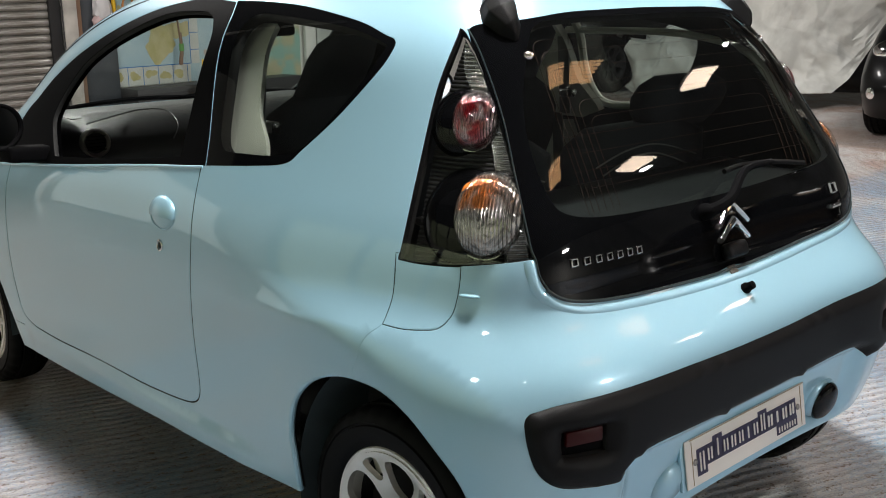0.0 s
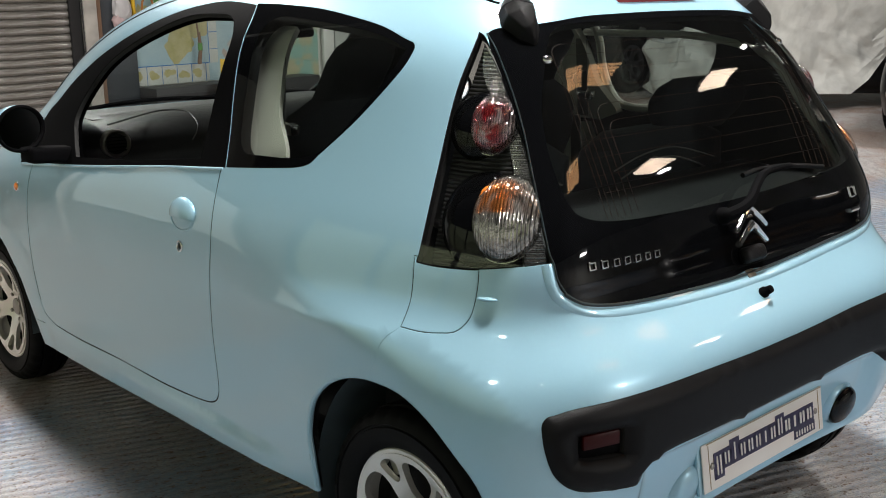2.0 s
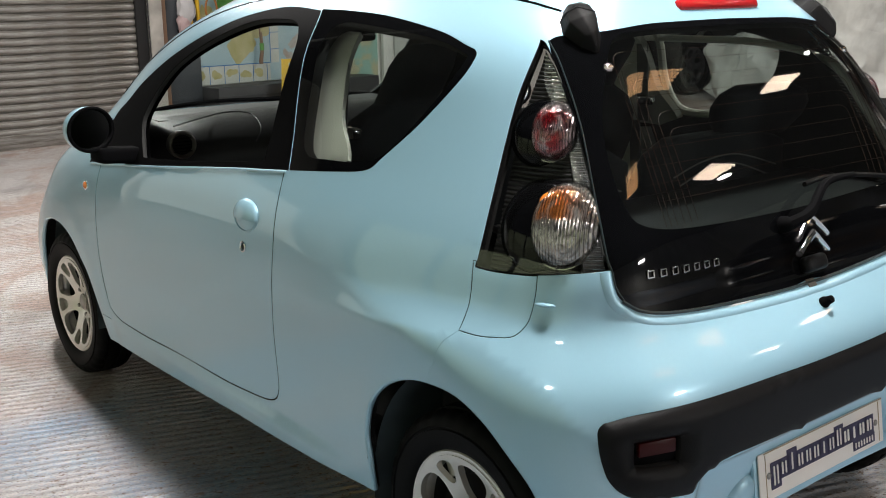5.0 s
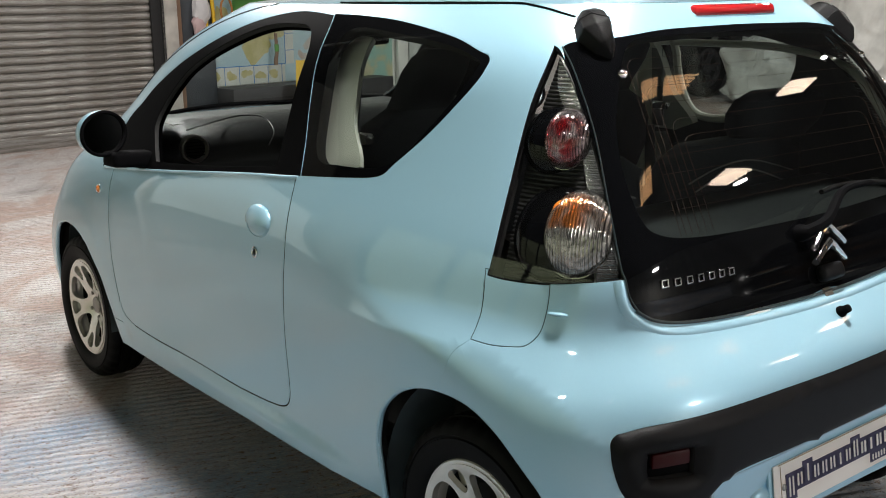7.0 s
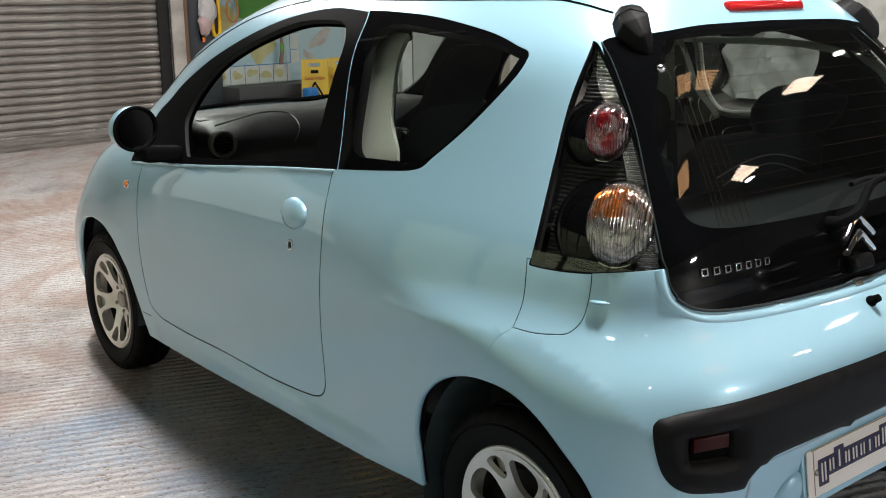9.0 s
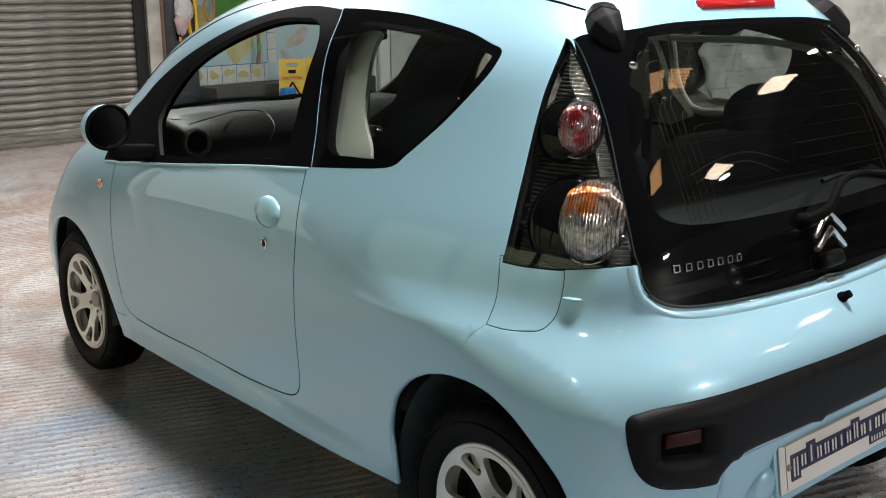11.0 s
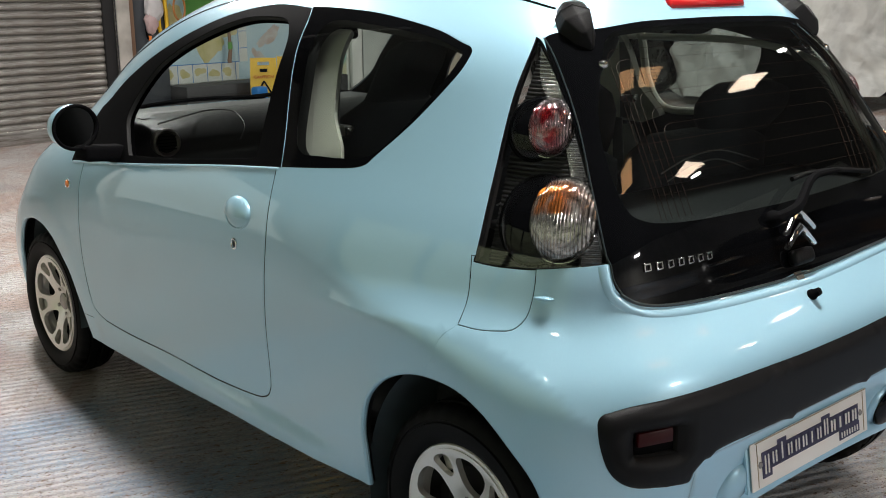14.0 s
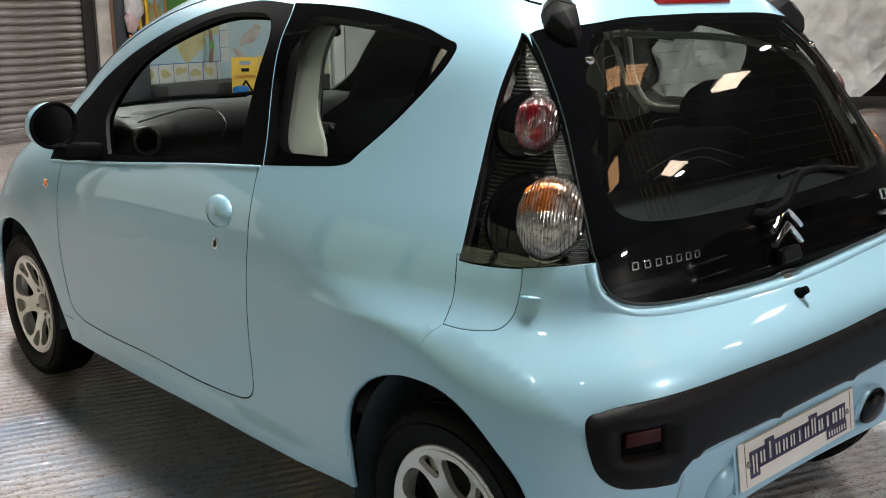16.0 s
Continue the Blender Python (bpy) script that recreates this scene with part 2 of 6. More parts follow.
LAND = map_print("olive_and_sand_map_print", (0.40, 0.37, 0.14), (0.52, 0.47, 0.26), 7.0)
UPLAND = map_print("pink_brown_map_print", (0.40, 0.31, 0.26), (0.47, 0.47, 0.44), 9.0)
PAPER = map_print("faded_map_paper", (0.52, 0.54, 0.50), (0.60, 0.61, 0.57), 6.0)
SHUTTER = galvanised()
ROOF_SHEET = plain("dark_roof_sheets", (0.07, 0.07, 0.07), 0.8)
DARK_STEEL = plain("dark_painted_steel", (0.035, 0.034, 0.036), 0.5, grain=0.3, scale=60)
RIBBED_BLACK = plain("black_lamp_housing", (0.020, 0.020, 0.021), 0.28)
RIBBED_CHROME = plain("bright_lamp_strip", (0.72, 0.72, 0.72), 0.16, 0.95)
PLATE_WHITE = plain("reflective_plate_white", (0.85, 0.80, 0.74), 0.35, vary=0.05)
PURPLE = plain("dark_violet_print", (0.035, 0.028, 0.075), 0.4)
BRASS = plain("worn_brass", (0.45, 0.33, 0.2), 0.3, 0.9)
YELLOW = plain("yellow_plastic", (0.72, 0.45, 0.02), 0.4)
BLUE = plain("blue_plastic", (0.02, 0.16, 0.45), 0.4)
WHITE = plain("white_paint", (0.72, 0.71, 0.68), 0.6, grain=0.2)
WOOD = plain("brown_timber", (0.20, 0.115, 0.07), 0.65, grain=0.6, scale=30)
GREEN = plain("green_cloth", (0.10, 0.30, 0.06), 0.7)
BAG = plain("pale_plastic_bag", (0.55, 0.53, 0.54), 0.35, grain=0.8, scale=18)
BELT = plain("grey_belt_webbing", (0.16, 0.16, 0.155), 0.8, grain=0.5, scale=300)
COPPER_WIRE = plain("heater_wire", (0.075, 0.025, 0.012), 0.6)


# ---- building blocks ----
def shape(name, bm, material, parent=None, label="", smooth=True):
    """One mesh object from a bmesh; a part if it has a parent."""
    mesh = bpy.data.meshes.new(name)
    bmesh.ops.recalc_face_normals(bm, faces=bm.faces)
    bm.to_mesh(mesh)
    bm.free()
    for p in mesh.polygons:
        p.use_smooth = smooth
    mesh.materials.append(material)
    if smooth:
        mesh.set_sharp_from_angle(angle=radians(38))
    ob = new(name, mesh)
    ob.parent = parent
    return tagged(ob, label)


def box(w, d, h, at=(0, 0, 0), bevel=0.0, turn=(0, 0, 0), steps=2, bm=None):
    """A box with rounded edges, its middle at the given place."""
    bm = bm or bmesh.new()
    made = bmesh.ops.create_cube(bm, size=1)["verts"]
    bmesh.ops.scale(bm, vec=(w, d, h), verts=made)
    if bevel:
        edges = list({e for v in made for e in v.link_edges})
        made = list({v for f in bmesh.ops.bevel(bm, geom=edges, offset=bevel, segments=steps, affect="EDGES", profile=0.5)["faces"] for v in f.verts} |
                    {v for v in made if v.is_valid})
    bmesh.ops.transform(bm, matrix=pose(*at, *turn), verts=made)
    return bm


def tube(points, radius, sides=8, bm=None, taper=None):
    """A round bar along the points."""
    bm = bm or bmesh.new()
    pts = [Vector(p) for p in points]
    rings, side = [], None
    for i, p in enumerate(pts):
        way = (pts[min(i + 1, len(pts) - 1)] - pts[max(i - 1, 0)]).normalized()
        if side is None:
            side = way.orthogonal().normalized()
        side = (side - side.dot(way) * way).normalized()
        up = way.cross(side)
        r = radius * (taper[i] if taper else 1)
        rings.append([bm.verts.new(p + r * (math.cos(a) * side + math.sin(a) * up)) for a in (k * math.tau / sides for k in range(sides))])
    for a, b in zip(rings, rings[1:]):
        for k in range(sides):
            bm.faces.new((a[k], a[(k + 1) % sides], b[(k + 1) % sides], b[k]))
    bm.faces.new(rings[0][::-1])
    bm.faces.new(rings[-1])
    return bm


def lathe(profile, steps=48, bm=None, m=None):
    """A body turned round the x axis; the profile gives (x, radius)."""
    bm = bm or bmesh.new()
    rings = []
    for x, r in profile:
        rings.append([bm.verts.new((x, r * math.cos(a), r * math.sin(a))) for a in (k * math.tau / steps for k in range(steps))])
    for a, b in zip(rings, rings[1:]):
        for k in range(steps):
            bm.faces.new((a[k], a[(k + 1) % steps], b[(k + 1) % steps], b[k]))
    if m:
        bmesh.ops.transform(bm, matrix=m, verts=[v for ring in rings for v in ring])
    return bm


def curve_through(points, steps=6, closed=True):
    """A smooth line through control points; a point given twice is a corner."""
    pts, out, n = [np.array(p, float) for p in points], [], len(points)
    for i in range(n if closed else n - 1):
        if closed:
            a, b, c, d = pts[i - 1], pts[i], pts[(i + 1) % n], pts[(i + 2) % n]
        else:
            a, b, c, d = pts[max(i - 1, 0)], pts[i], pts[i + 1], pts[min(i + 2, n - 1)]
        if np.allclose(b, c):
            continue
        for k in range(steps):
            t = k / steps
            out.append(.5 * (2 * b + (c - a) * t + (2 * a - 5 * b + 4 * c - d) * t * t + (3 * b - a - 3 * c + d) * t ** 3))
    if not closed:
        out.append(pts[-1])
    return out


def within(px, py, poly):
    """Which points lie inside a closed polygon."""
    inside = np.zeros(len(px), bool)
    for (ax, ay), (bx, by) in zip(poly, poly[1:] + poly[:1]):
        if ay == by:
            continue
        hit = ((ay > py) != (by > py)) & (px < (bx - ax) * (py - ay) / (by - ay) + ax)
        inside ^= hit
    return inside


def sheet(outlines, lift, grid=0.01, keep=None):
    """A flat sheet with holes (first outline less the others), cut into triangles and lifted into space by lift(x, y)."""
    outer = outlines[0]
    lo, hi = np.min(outer, 0), np.max(outer, 0)
    pts, edges = [], []
    for o in outlines:
        start = len(pts)
        pts += [tuple(p) for p in o]
        edges += [(start + i, start + (i + 1) % len(o)) for i in range(len(o))]
    border = np.array(pts)
    gx, gy = np.meshgrid(np.arange(lo[0], hi[0], grid), np.arange(lo[1], hi[1], grid))
    for p in zip(gx.ravel(), gy.ravel()):
        if np.min(np.abs(border - p).max(1)) > grid * .45:
            pts.append(p)
    v, _, f, *_ = delaunay_2d_cdt([Vector(p) for p in pts], edges, [], 0, 1e-6)
    v = np.array([tuple(p) for p in v])
    mid = np.array([v[list(t)].mean(0) for t in f])
    good = within(mid[:, 0], mid[:, 1], [tuple(p) for p in outer])
    for o in outlines[1:]:
        good &= ~within(mid[:, 0], mid[:, 1], [tuple(p) for p in o])
    return v, [t for t, g in zip(f, good) if g], [lift(*p) for p in v]


def slab(name, outlines, lift, back, material, parent=None, label="", grid=0.01, smooth=True):
    """A sheet with thickness: the front by lift, the edges drawn back by the vector back."""
    v, faces, p = sheet(outlines, lift, grid)
    bm = bmesh.new()
    used = sorted({i for f in faces for i in f})
    at = {i: bm.verts.new(p[i]) for i in used}
    for f in faces:
        bm.faces.new([at[i] for i in f])
    rim = [e for e in bm.edges if len(e.link_faces) == 1]
    made = bmesh.ops.extrude_edge_only(bm, edges=rim)["geom"]
    bmesh.ops.translate(bm, vec=back, verts=[g for g in made if isinstance(g, bmesh.types.BMVert)])
    return shape(name, bm, material, parent, label, smooth)


# ---- the garage ----
floor = tagged(shape("floor", box(40, 40, 0.2, (3, 3, -0.1)), FLOOR), "worn grey and blue painted concrete floor with streaks", "floor", kind="structure")


def wall_box(w, h, d, s, z, off, bevel=0.0, bm=None):
    """A box that stands on the far wall's plane, its lower left corner at s, z and its back at off."""
    p = on_wall(s + w / 2, z + h / 2, off + d / 2)
    return box(w, d, h, p, bevel, (0, 0, WALL_TURN), 2, bm)


wall = shape("wall_north", wall_box(30, CEILING, 0.2, 1.88, 0, -0.35), WALL, None, "dirty whitewashed far wall")
tagged(wall, category="wall", kind="structure")
WASH_TOP = 3.6
for name, s0, s1, z0, z1 in (("wall_north_west", -12, DOORWAY_S0, 0, WASH_TOP), ("wall_north_west_lintel", DOORWAY_S0, -4, DOORWAY_TOP, WASH_TOP), ("wall_north_west_upper", -12, -4, WASH_TOP, CEILING)):
    wall = shape(name, wall_box(s1 - s0, z1 - z0, 0.2, s0, z0, -0.35), ROOF_SHEET if z0 == WASH_TOP else WALL)
    tagged(wall, "dark sheet-metal upper wall" if z0 == WASH_TOP else "dirty whitewashed wall beside the doorway", "wall", kind="structure")
for name, y0, y1, z0, z1 in (("wall_west_1", -18, GATE_Y0, 0, WASH_TOP), ("wall_west_2", -18, 16, WASH_TOP, CEILING), ("wall_west_3", GATE_Y1, 16, 0, WASH_TOP), ("wall_west_4", GATE_Y0, GATE_Y1, GATE_TOP, WASH_TOP)):
    wall = shape(name, box(0.2, y1 - y0, z1 - z0, (-6.6, (y0 + y1) / 2, (z1 + z0) / 2)), WALL if z0 == 0 else ROOF_SHEET)
    tagged(wall, "dirty whitewashed garage wall beside the assumed gateway" if z0 == 0 else "dark sheet-metal wall over the assumed gateway", "wall", kind="structure")
for name, w, d, x, y in (("wall_east", 0.2, 34, 16.5, -1), ("wall_south", 30, 0.2, 3, -12.5)):
    wall = shape(name, box(w, d, CEILING, (x, y, CEILING / 2)), WALL)
    tagged(wall, "dirty whitewashed garage wall", "wall", kind="structure")
ceiling = shape("ceiling", box(34, 34, 0.2, (3, 0, CEILING + 0.1)), ROOF_SHEET)
tagged(ceiling, "high dark sheet-metal garage roof", "ceiling", kind="structure")

# roller shutter of curved slats between two guide rails
shutter = tagged(new("roller_shutter"), "closed galvanised steel roller shutter with curved slats", "shutter")
PITCH, LEFT, RIGHT = 0.0765, -4.0, 1.89
bm = bmesh.new()
row = [(0.0, 0.0), (0.010, 0.004), (0.018, 0.012), (0.021, 0.026), (0.021, 0.04), (0.017, 0.056), (0.009, 0.066), (0.0, 0.070), (-0.004, 0.0765)]
last = None
for s in (LEFT, RIGHT):
    ring = [bm.verts.new(on_wall(s, z, o)) for o, z in row]
    if last:
        for a, b, c, d in zip(last, ring, ring[1:], last[1:]):
            bm.faces.new((a, b, c, d))
    last = ring
slat = shape("slat", bm, SHUTTER, shutter)
for i in range(1, 60):
    other = new("slat", slat.data)
    other.parent = shutter
    other.location.z = i * PITCH + 0.13
slat.location.z = 0.13
shape("bottom_rail", wall_box(RIGHT - LEFT, 0.14, 0.03, LEFT, 0, -0.008, 0.006), SHUTTER, shutter)
shape("guide_rail", wall_box(0.12, CEILING, 0.09, RIGHT - 0.01, 0, -0.04, 0.006), plain("black_painted_steel", (.008, .008, .009), .5, grain=.3, scale=60), shutter, "dark painted guide rail")
chain = bmesh.new()
for i in range(120):
    p = on_wall(2.01, 0.35 + i * 0.026, 0.06)
    box(0.016 if i % 2 else 0.007, 0.007 if i % 2 else 0.016, 0.03, p, 0.003, bm=chain)
shape("pull_chain", chain, DARK_STEEL, shutter, "dark steel pull chain")

# unseen dark posts added to the gateway, to break up its reflection in the paint
gate = tagged(new("gateway_frame"), "unseen dark steel posts added to the assumed gateway", "frame")
for y in (GATE_Y0 + .1, -.55, 1.9, 4.4, GATE_Y1 - .1):
    shape("gate_post", box(.18, .20, GATE_TOP, (-6.40, y, GATE_TOP / 2), .01), DARK_STEEL, gate)
# ---- the car's outer skin: plan outlines stacked over the height ----
def spline(xs, ys):
    """A natural cubic through the knots."""
    xs, ys = np.array(xs, float), np.array(ys, float)
    n, h = len(xs), np.diff(xs)
    a, b = np.eye(n), np.zeros(n)
    for i in range(1, n - 1):
        a[i, i - 1:i + 2] = h[i - 1], 2 * (h[i - 1] + h[i]), h[i]
        b[i] = 6 * ((ys[i + 1] - ys[i]) / h[i] - (ys[i] - ys[i - 1]) / h[i - 1])
    m = np.linalg.solve(a, b)

    def at(x):
        x = np.clip(x, xs[0], xs[-1])
        i = np.clip(np.searchsorted(xs, x) - 1, 0, n - 2)
        w, l, r = h[i], x - xs[i], xs[i + 1] - x
        return (m[i] * r ** 3 + m[i + 1] * l ** 3) / (6 * w) + (ys[i] / w - m[i] * w / 6) * r + (ys[i + 1] / w - m[i + 1] * w / 6) * l
    return at


MID = 1.2                                     # the skin's axis, metres ahead of the rear bumper
AXLE_REAR, AXLE_FRONT, HUB = 0.44, 2.78, 0.278
half_width = spline((.15, .30, .45, .60, .76, .90, 1.02, 1.20, 1.33, 1.43), (.757, .783, .795, .801, .803, .786, .745, .686, .632, .54))
rear_end = spline((.15, .30, .45, .60, .69, .75, .80, .86, .92, 1.05, 1.20, 1.33, 1.43), (.12, .05, .012, 0, .016, .066, .106, .121, .136, .190, .266, .338, .41))
rear_depth = spline((.15, .40, .60, .72, .82, .92, 1.10, 1.33, 1.43), (.42, .36, .38, .56, .95, 1.30, 1.38, 1.22, .98))
squareness = spline((.15, .60, .74, .90, 1.10, 1.33, 1.43), (5.5, 6, 7, 10.5, 10, 8, 6))
front_end = spline((.15, .40, .60, .74, .85, .95, 1.03, 1.20, 1.33, 1.43), (3.448, 3.538, 3.42, 3.236, 3.046, 2.838, 2.711, 2.496, 2.275, 2.053))
front_from = spline((.15, .80, .95, 1.05, 1.20, 1.43), (1.6, 1.6, 1.5, 1.35, 1.2, 1.0))
front_power = spline((.15, .6, .8, .95, 1.1, 1.25, 1.43), (4.85, 4.85, 3.6, 2.0, 1.9, 1.9, 2.4))


def ease(x):
    x = np.clip(x, 0, 1)
    return x * x * (3 - 2 * x)


def swell(y, z):
    """How far arches and sill stand out of the flat side: over the rear wheel a shoulder with a soft edge."""
    ahead = np.maximum(y - AXLE_REAR, 0)
    rear = np.hypot(np.minimum(y - AXLE_REAR, 0), z - HUB) + .05 * ahead
    front = np.hypot(y - AXLE_FRONT, z - HUB)
    out = .036 * shelf((.545 - rear) / .092) * ease((1.10 - y) / .60) + .028 * shelf((.50 - front) / .09)
    return out + .018 * ease((.348 - z) / .045) * ease((y - .76) / .25) * ease((2.35 - y) / .1)


def shelf(x):
    """Rises slowly, then ends in a soft edge."""
    x = np.clip(x, 0, 1.2)
    return np.where(x < .85, .93 * (x / .85) ** 1.7, .93 + .07 * (1 - (1 - np.clip((x - .85) / .35, 0, 1)) ** 2))


def skin_radius(a, z):
    """Distance of the skin from its axis, at the angle a round it (0: rear, 90 degrees: the side) and the height z."""
    w, d, n, r = half_width(z), rear_depth(z), squareness(z), rear_end(z)
    f, s = front_end(z), front_from(z)
    lo, hi = np.zeros_like(a + z), np.full_like(a + z, 2.6)
    for _ in range(36):
        mid = (lo + hi) / 2
        x, y = mid * np.abs(np.sin(a)), MID - mid * np.cos(a)
        g = (x / w) ** n + (np.maximum(r + d - y, 0) / d) ** 2 + (np.maximum(y - s, 0) / (f - s)) ** front_power(z)
        lo, hi = np.where(g < 1, mid, lo), np.where(g < 1, hi, mid)
    x, y = lo * np.abs(np.sin(a)), MID - lo * np.cos(a)
    niche = .030 * ease((.505 - x) / .05) * ease((.508 - z) / .03) * ease((z - .29) / .06) * ease((.2 - y) / .05)
    return lo + swell(y, z) * np.sin(a) ** 2 - niche


def skin(a, z, inward=0.0):
    """The skin's points for angles a in degrees and heights z, moved inwards."""
    a = np.radians(np.asarray(a, float))
    z = np.asarray(z, float)

    def at(a, z):
        r = skin_radius(a, z)
        return np.stack((-r * np.sin(a), MID - r * np.cos(a), z + 0 * r), -1)
    p = at(a, z)
    u = at(a + .004, z) - at(a - .004, z)
    v = at(a, z + .002) - at(a, z - .002)
    n = np.cross(v, u)
    n /= np.linalg.norm(n, axis=-1, keepdims=True) + 1e-12
    return p - inward * n, n


# ---- the car: its skin is cut into panels along these lines (angle round the axis, height) ----
DOOR_FRAME = [(148.4, .875), (148.4, .875), (141.0, .903), (116.4, .962), (92.1, .996), (85.3, 1.004), (85.3, 1.004), (88.0, 1.173), (90.2, 1.344), (93.2, 1.399), (93.2, 1.399),
              (109.5, 1.408), (121.3, 1.396), (129.8, 1.371), (135.8, 1.332), (141.4, 1.277), (145.3, 1.227), (148.7, 1.158), (150.1, 1.089), (150.9, 1.031)]
DOOR_OPENING = [(136.2, .943), (136.2, .943), (95.0, 1.015), (95.0, 1.015), (95.2, 1.186), (94.6, 1.302), (97.9, 1.353), (101.7, 1.370), (106.6, 1.375), (118.1, 1.372), (126.1, 1.349), (134.0, 1.295), (139.4, 1.235), (141.6, 1.185), (142.7, 1.114), (142.4, 1.049), (139.9, 1.0)]
QUARTER_FRAME = [(85.3, 1.005), (85.3, 1.005), (71.3, 1.023), (63.3, 1.039), (59.8, 1.073), (53.2, 1.152), (46.7, 1.249), (44.3, 1.297), (44, 1.317), (45.4, 1.327), (51.3, 1.358), (64.7, 1.387), (80.4, 1.399), (93.2, 1.402), (93.2, 1.402), (90.6, 1.344), (88.2, 1.172)]
QUARTER_CLEAR = [(80.5, 1.050), (83.0, 1.096), (84.2, 1.239), (84.4, 1.335), (80.3, 1.369), (70.5, 1.366), (53.5, 1.344), (46.2, 1.314), (46.0, 1.288), (53.0, 1.166), (61.6, 1.065), (75.5, 1.046)]
LAMP = [(34.8, 1.344), (34.8, 1.344), (38.3, 1.227), (41.3, 1.047), (43.5, 0.887), (43.5, 0.887), (41.1, 0.885), (37.4, 0.889), (33.9, 0.899), (30.3, 0.908), (30.3, 0.908), (30.8, 0.979), (31.1, 1.08), (32.1, 1.192), (33.2, 1.276), (34.1, 1.332)]
CORNER = [(43.8, 0.899), (43.8, 0.899), (44.2, 0.815), (45.3, 0.76), (45.3, 0.76), (43.2, 0.758), (41.2, 0.761), (39.5, 0.768), (38.2, 0.791), (37.6, 0.82), (37.2, 0.86), (37, 0.902), (37, 0.902)]
GLASS = [(33.8, 1.340), (33.8, 1.340), (33.6, 1.264), (32.7, 1.177), (32, 1.082), (31.7, 0.99), (30.4, 0.918), (30, 0.874), (29.3, 0.848), (27.3, 0.824), (23.4, 0.809), (15.7, 0.797), (5.3, 0.789), (0, 0.794), (-6, 0.795), (-6, 0.795), (-6, 1.376), (-6, 1.376), (0, 1.376), (11.5, 1.374), (19, 1.371), (25.9, 1.36), (32.0, 1.351)]
GLASS_CLEAR = [(29.0, 1.184), (29.0, 1.10), (28.0, 1.02), (26.2, .984), (21.0, 0.966), (10.3, 0.957), (-6, 0.952), (-6, 0.952), (-6, 1.361), (-6, 1.361), (10.8, 1.361), (20.9, 1.357), (24.5, 1.349), (26.4, 1.322), (28.0, 1.255)]
TRIM = [(32.8, .609), (32.7, .625), (32.3, .635), (31.7, .639), (29.2, .650), (23.6, .656), (16.1, .655), (6.3, .649), (0, .648), (-6, .648), (-6, .648), (-6, .501), (-6, .501), (0, .501), (6, .502), (15.5, .508), (18.3, .509),
        (20.4, .503), (22.0, .485), (23.0, .462), (23.7, .455), (26.2, .463), (28.7, .471), (30.1, .482), (31.2, .501), (32.0, .528), (32.6, .572)]
REFLECTOR = [(29.6, .555), (29.6, .588), (29.2, .594), (25.6, .594), (25.2, .588), (25.2, .545), (25.6, .538), (29.2, .545)]
DOOR = [(86.8, 1.003), (86.8, 1.003), (86.5, .961), (85.8, .832), (86.6, .709), (87.2, .581), (87.0, .452), (87.6, .400), (90.0, .369), (95.6, .354), (109.0, .343), (125.2, .344), (136.9, .338), (142.5, .342), (142.5, .342),
        (144.5, .367), (145.1, .434), (145.5, .555), (145.3, .679), (145.2, .801), (145.7, .886), (147.6, .943), (147.6, .943)]
BUMPER = [(-6, 0.15), (-6, 0.15), (-6, 0.96), (-6, 0.96), (30.1, 0.96), (30.1, 0.96), (43, 0.9), (43.3, 0.798), (45.3, 0.76), (46.7, 0.74), (47.6, 0.717), (48.1, 0.685), (49, 0.6), (49, 0.15), (49, 0.15)]
ARCH_REAR = [(60, .15), (60, .15), (59.7, .282), (60.1, .373), (60.4, .432), (59.3, .512), (57.0, .568), (54.5, .604), (51.8, .627), (49.0, .638), (45.5, .634), (42.6, .601), (40.0, .541), (37.9, .478), (36.6, .40), (35.8, .30), (35.6, .15), (35.6, .15)]
ARCH_FRONT = [(146.4, .15), (146.4, .15), (146.7, .302), (147.1, .362), (148.1, .458), (149.4, .519), (150.7, .571), (152.5, .607), (154.3, .615), (155.7, .603), (156.8, .580), (157.4, .539), (157.9, .462), (158.4, .360), (159.6, .271), (159.8, .15), (159.8, .15)]
BELOW = [(-6, .10), (-6, .10), (-6, .300), (-6, .300), (0, .300), (9.7, .298), (20, .29), (28, .285), (34, .28), (40, .275), (58.5, .281), (65.6, .276), (83.1, .268), (104.7, .265), (126.2, .250), (136.9, .243), (144.7, .240), (150, .24), (162, .20), (186, .19), (186, .19), (186, .10), (186, .10)]
SILL = [(60.5, .40), (63, .36), (70, .345), (95, .345), (109, .338), (125, .338), (142.8, .331), (147, .33), (147, .33), (150, .10), (150, .10), (58, .10), (58, .10)]
SCREEN = [(158.3, 1.0), (158.3, 1.0), (155.5, 1.1), (154.4, 1.2), (153.1, 1.29), (150.9, 1.37), (155, 1.405), (165, 1.412), (186, 1.414), (186, 1.414), (186, 1.0), (186, 1.0)]
BONNET = [(164, .80), (158, .90), (152.5, .985), (152.5, .985), (186, .99), (186, .99), (186, .74), (186, .74), (172, .75)]
NOSE = [(161.5, .10), (161.5, .10), (161, .45), (162, .60), (165, .66), (186, .68), (186, .68), (186, .10), (186, .10)]
WING = [(145, .10), (145, .10), (145, 1.02), (145, 1.02), (186, 1.02), (186, 1.02), (186, .10), (186, .10)]
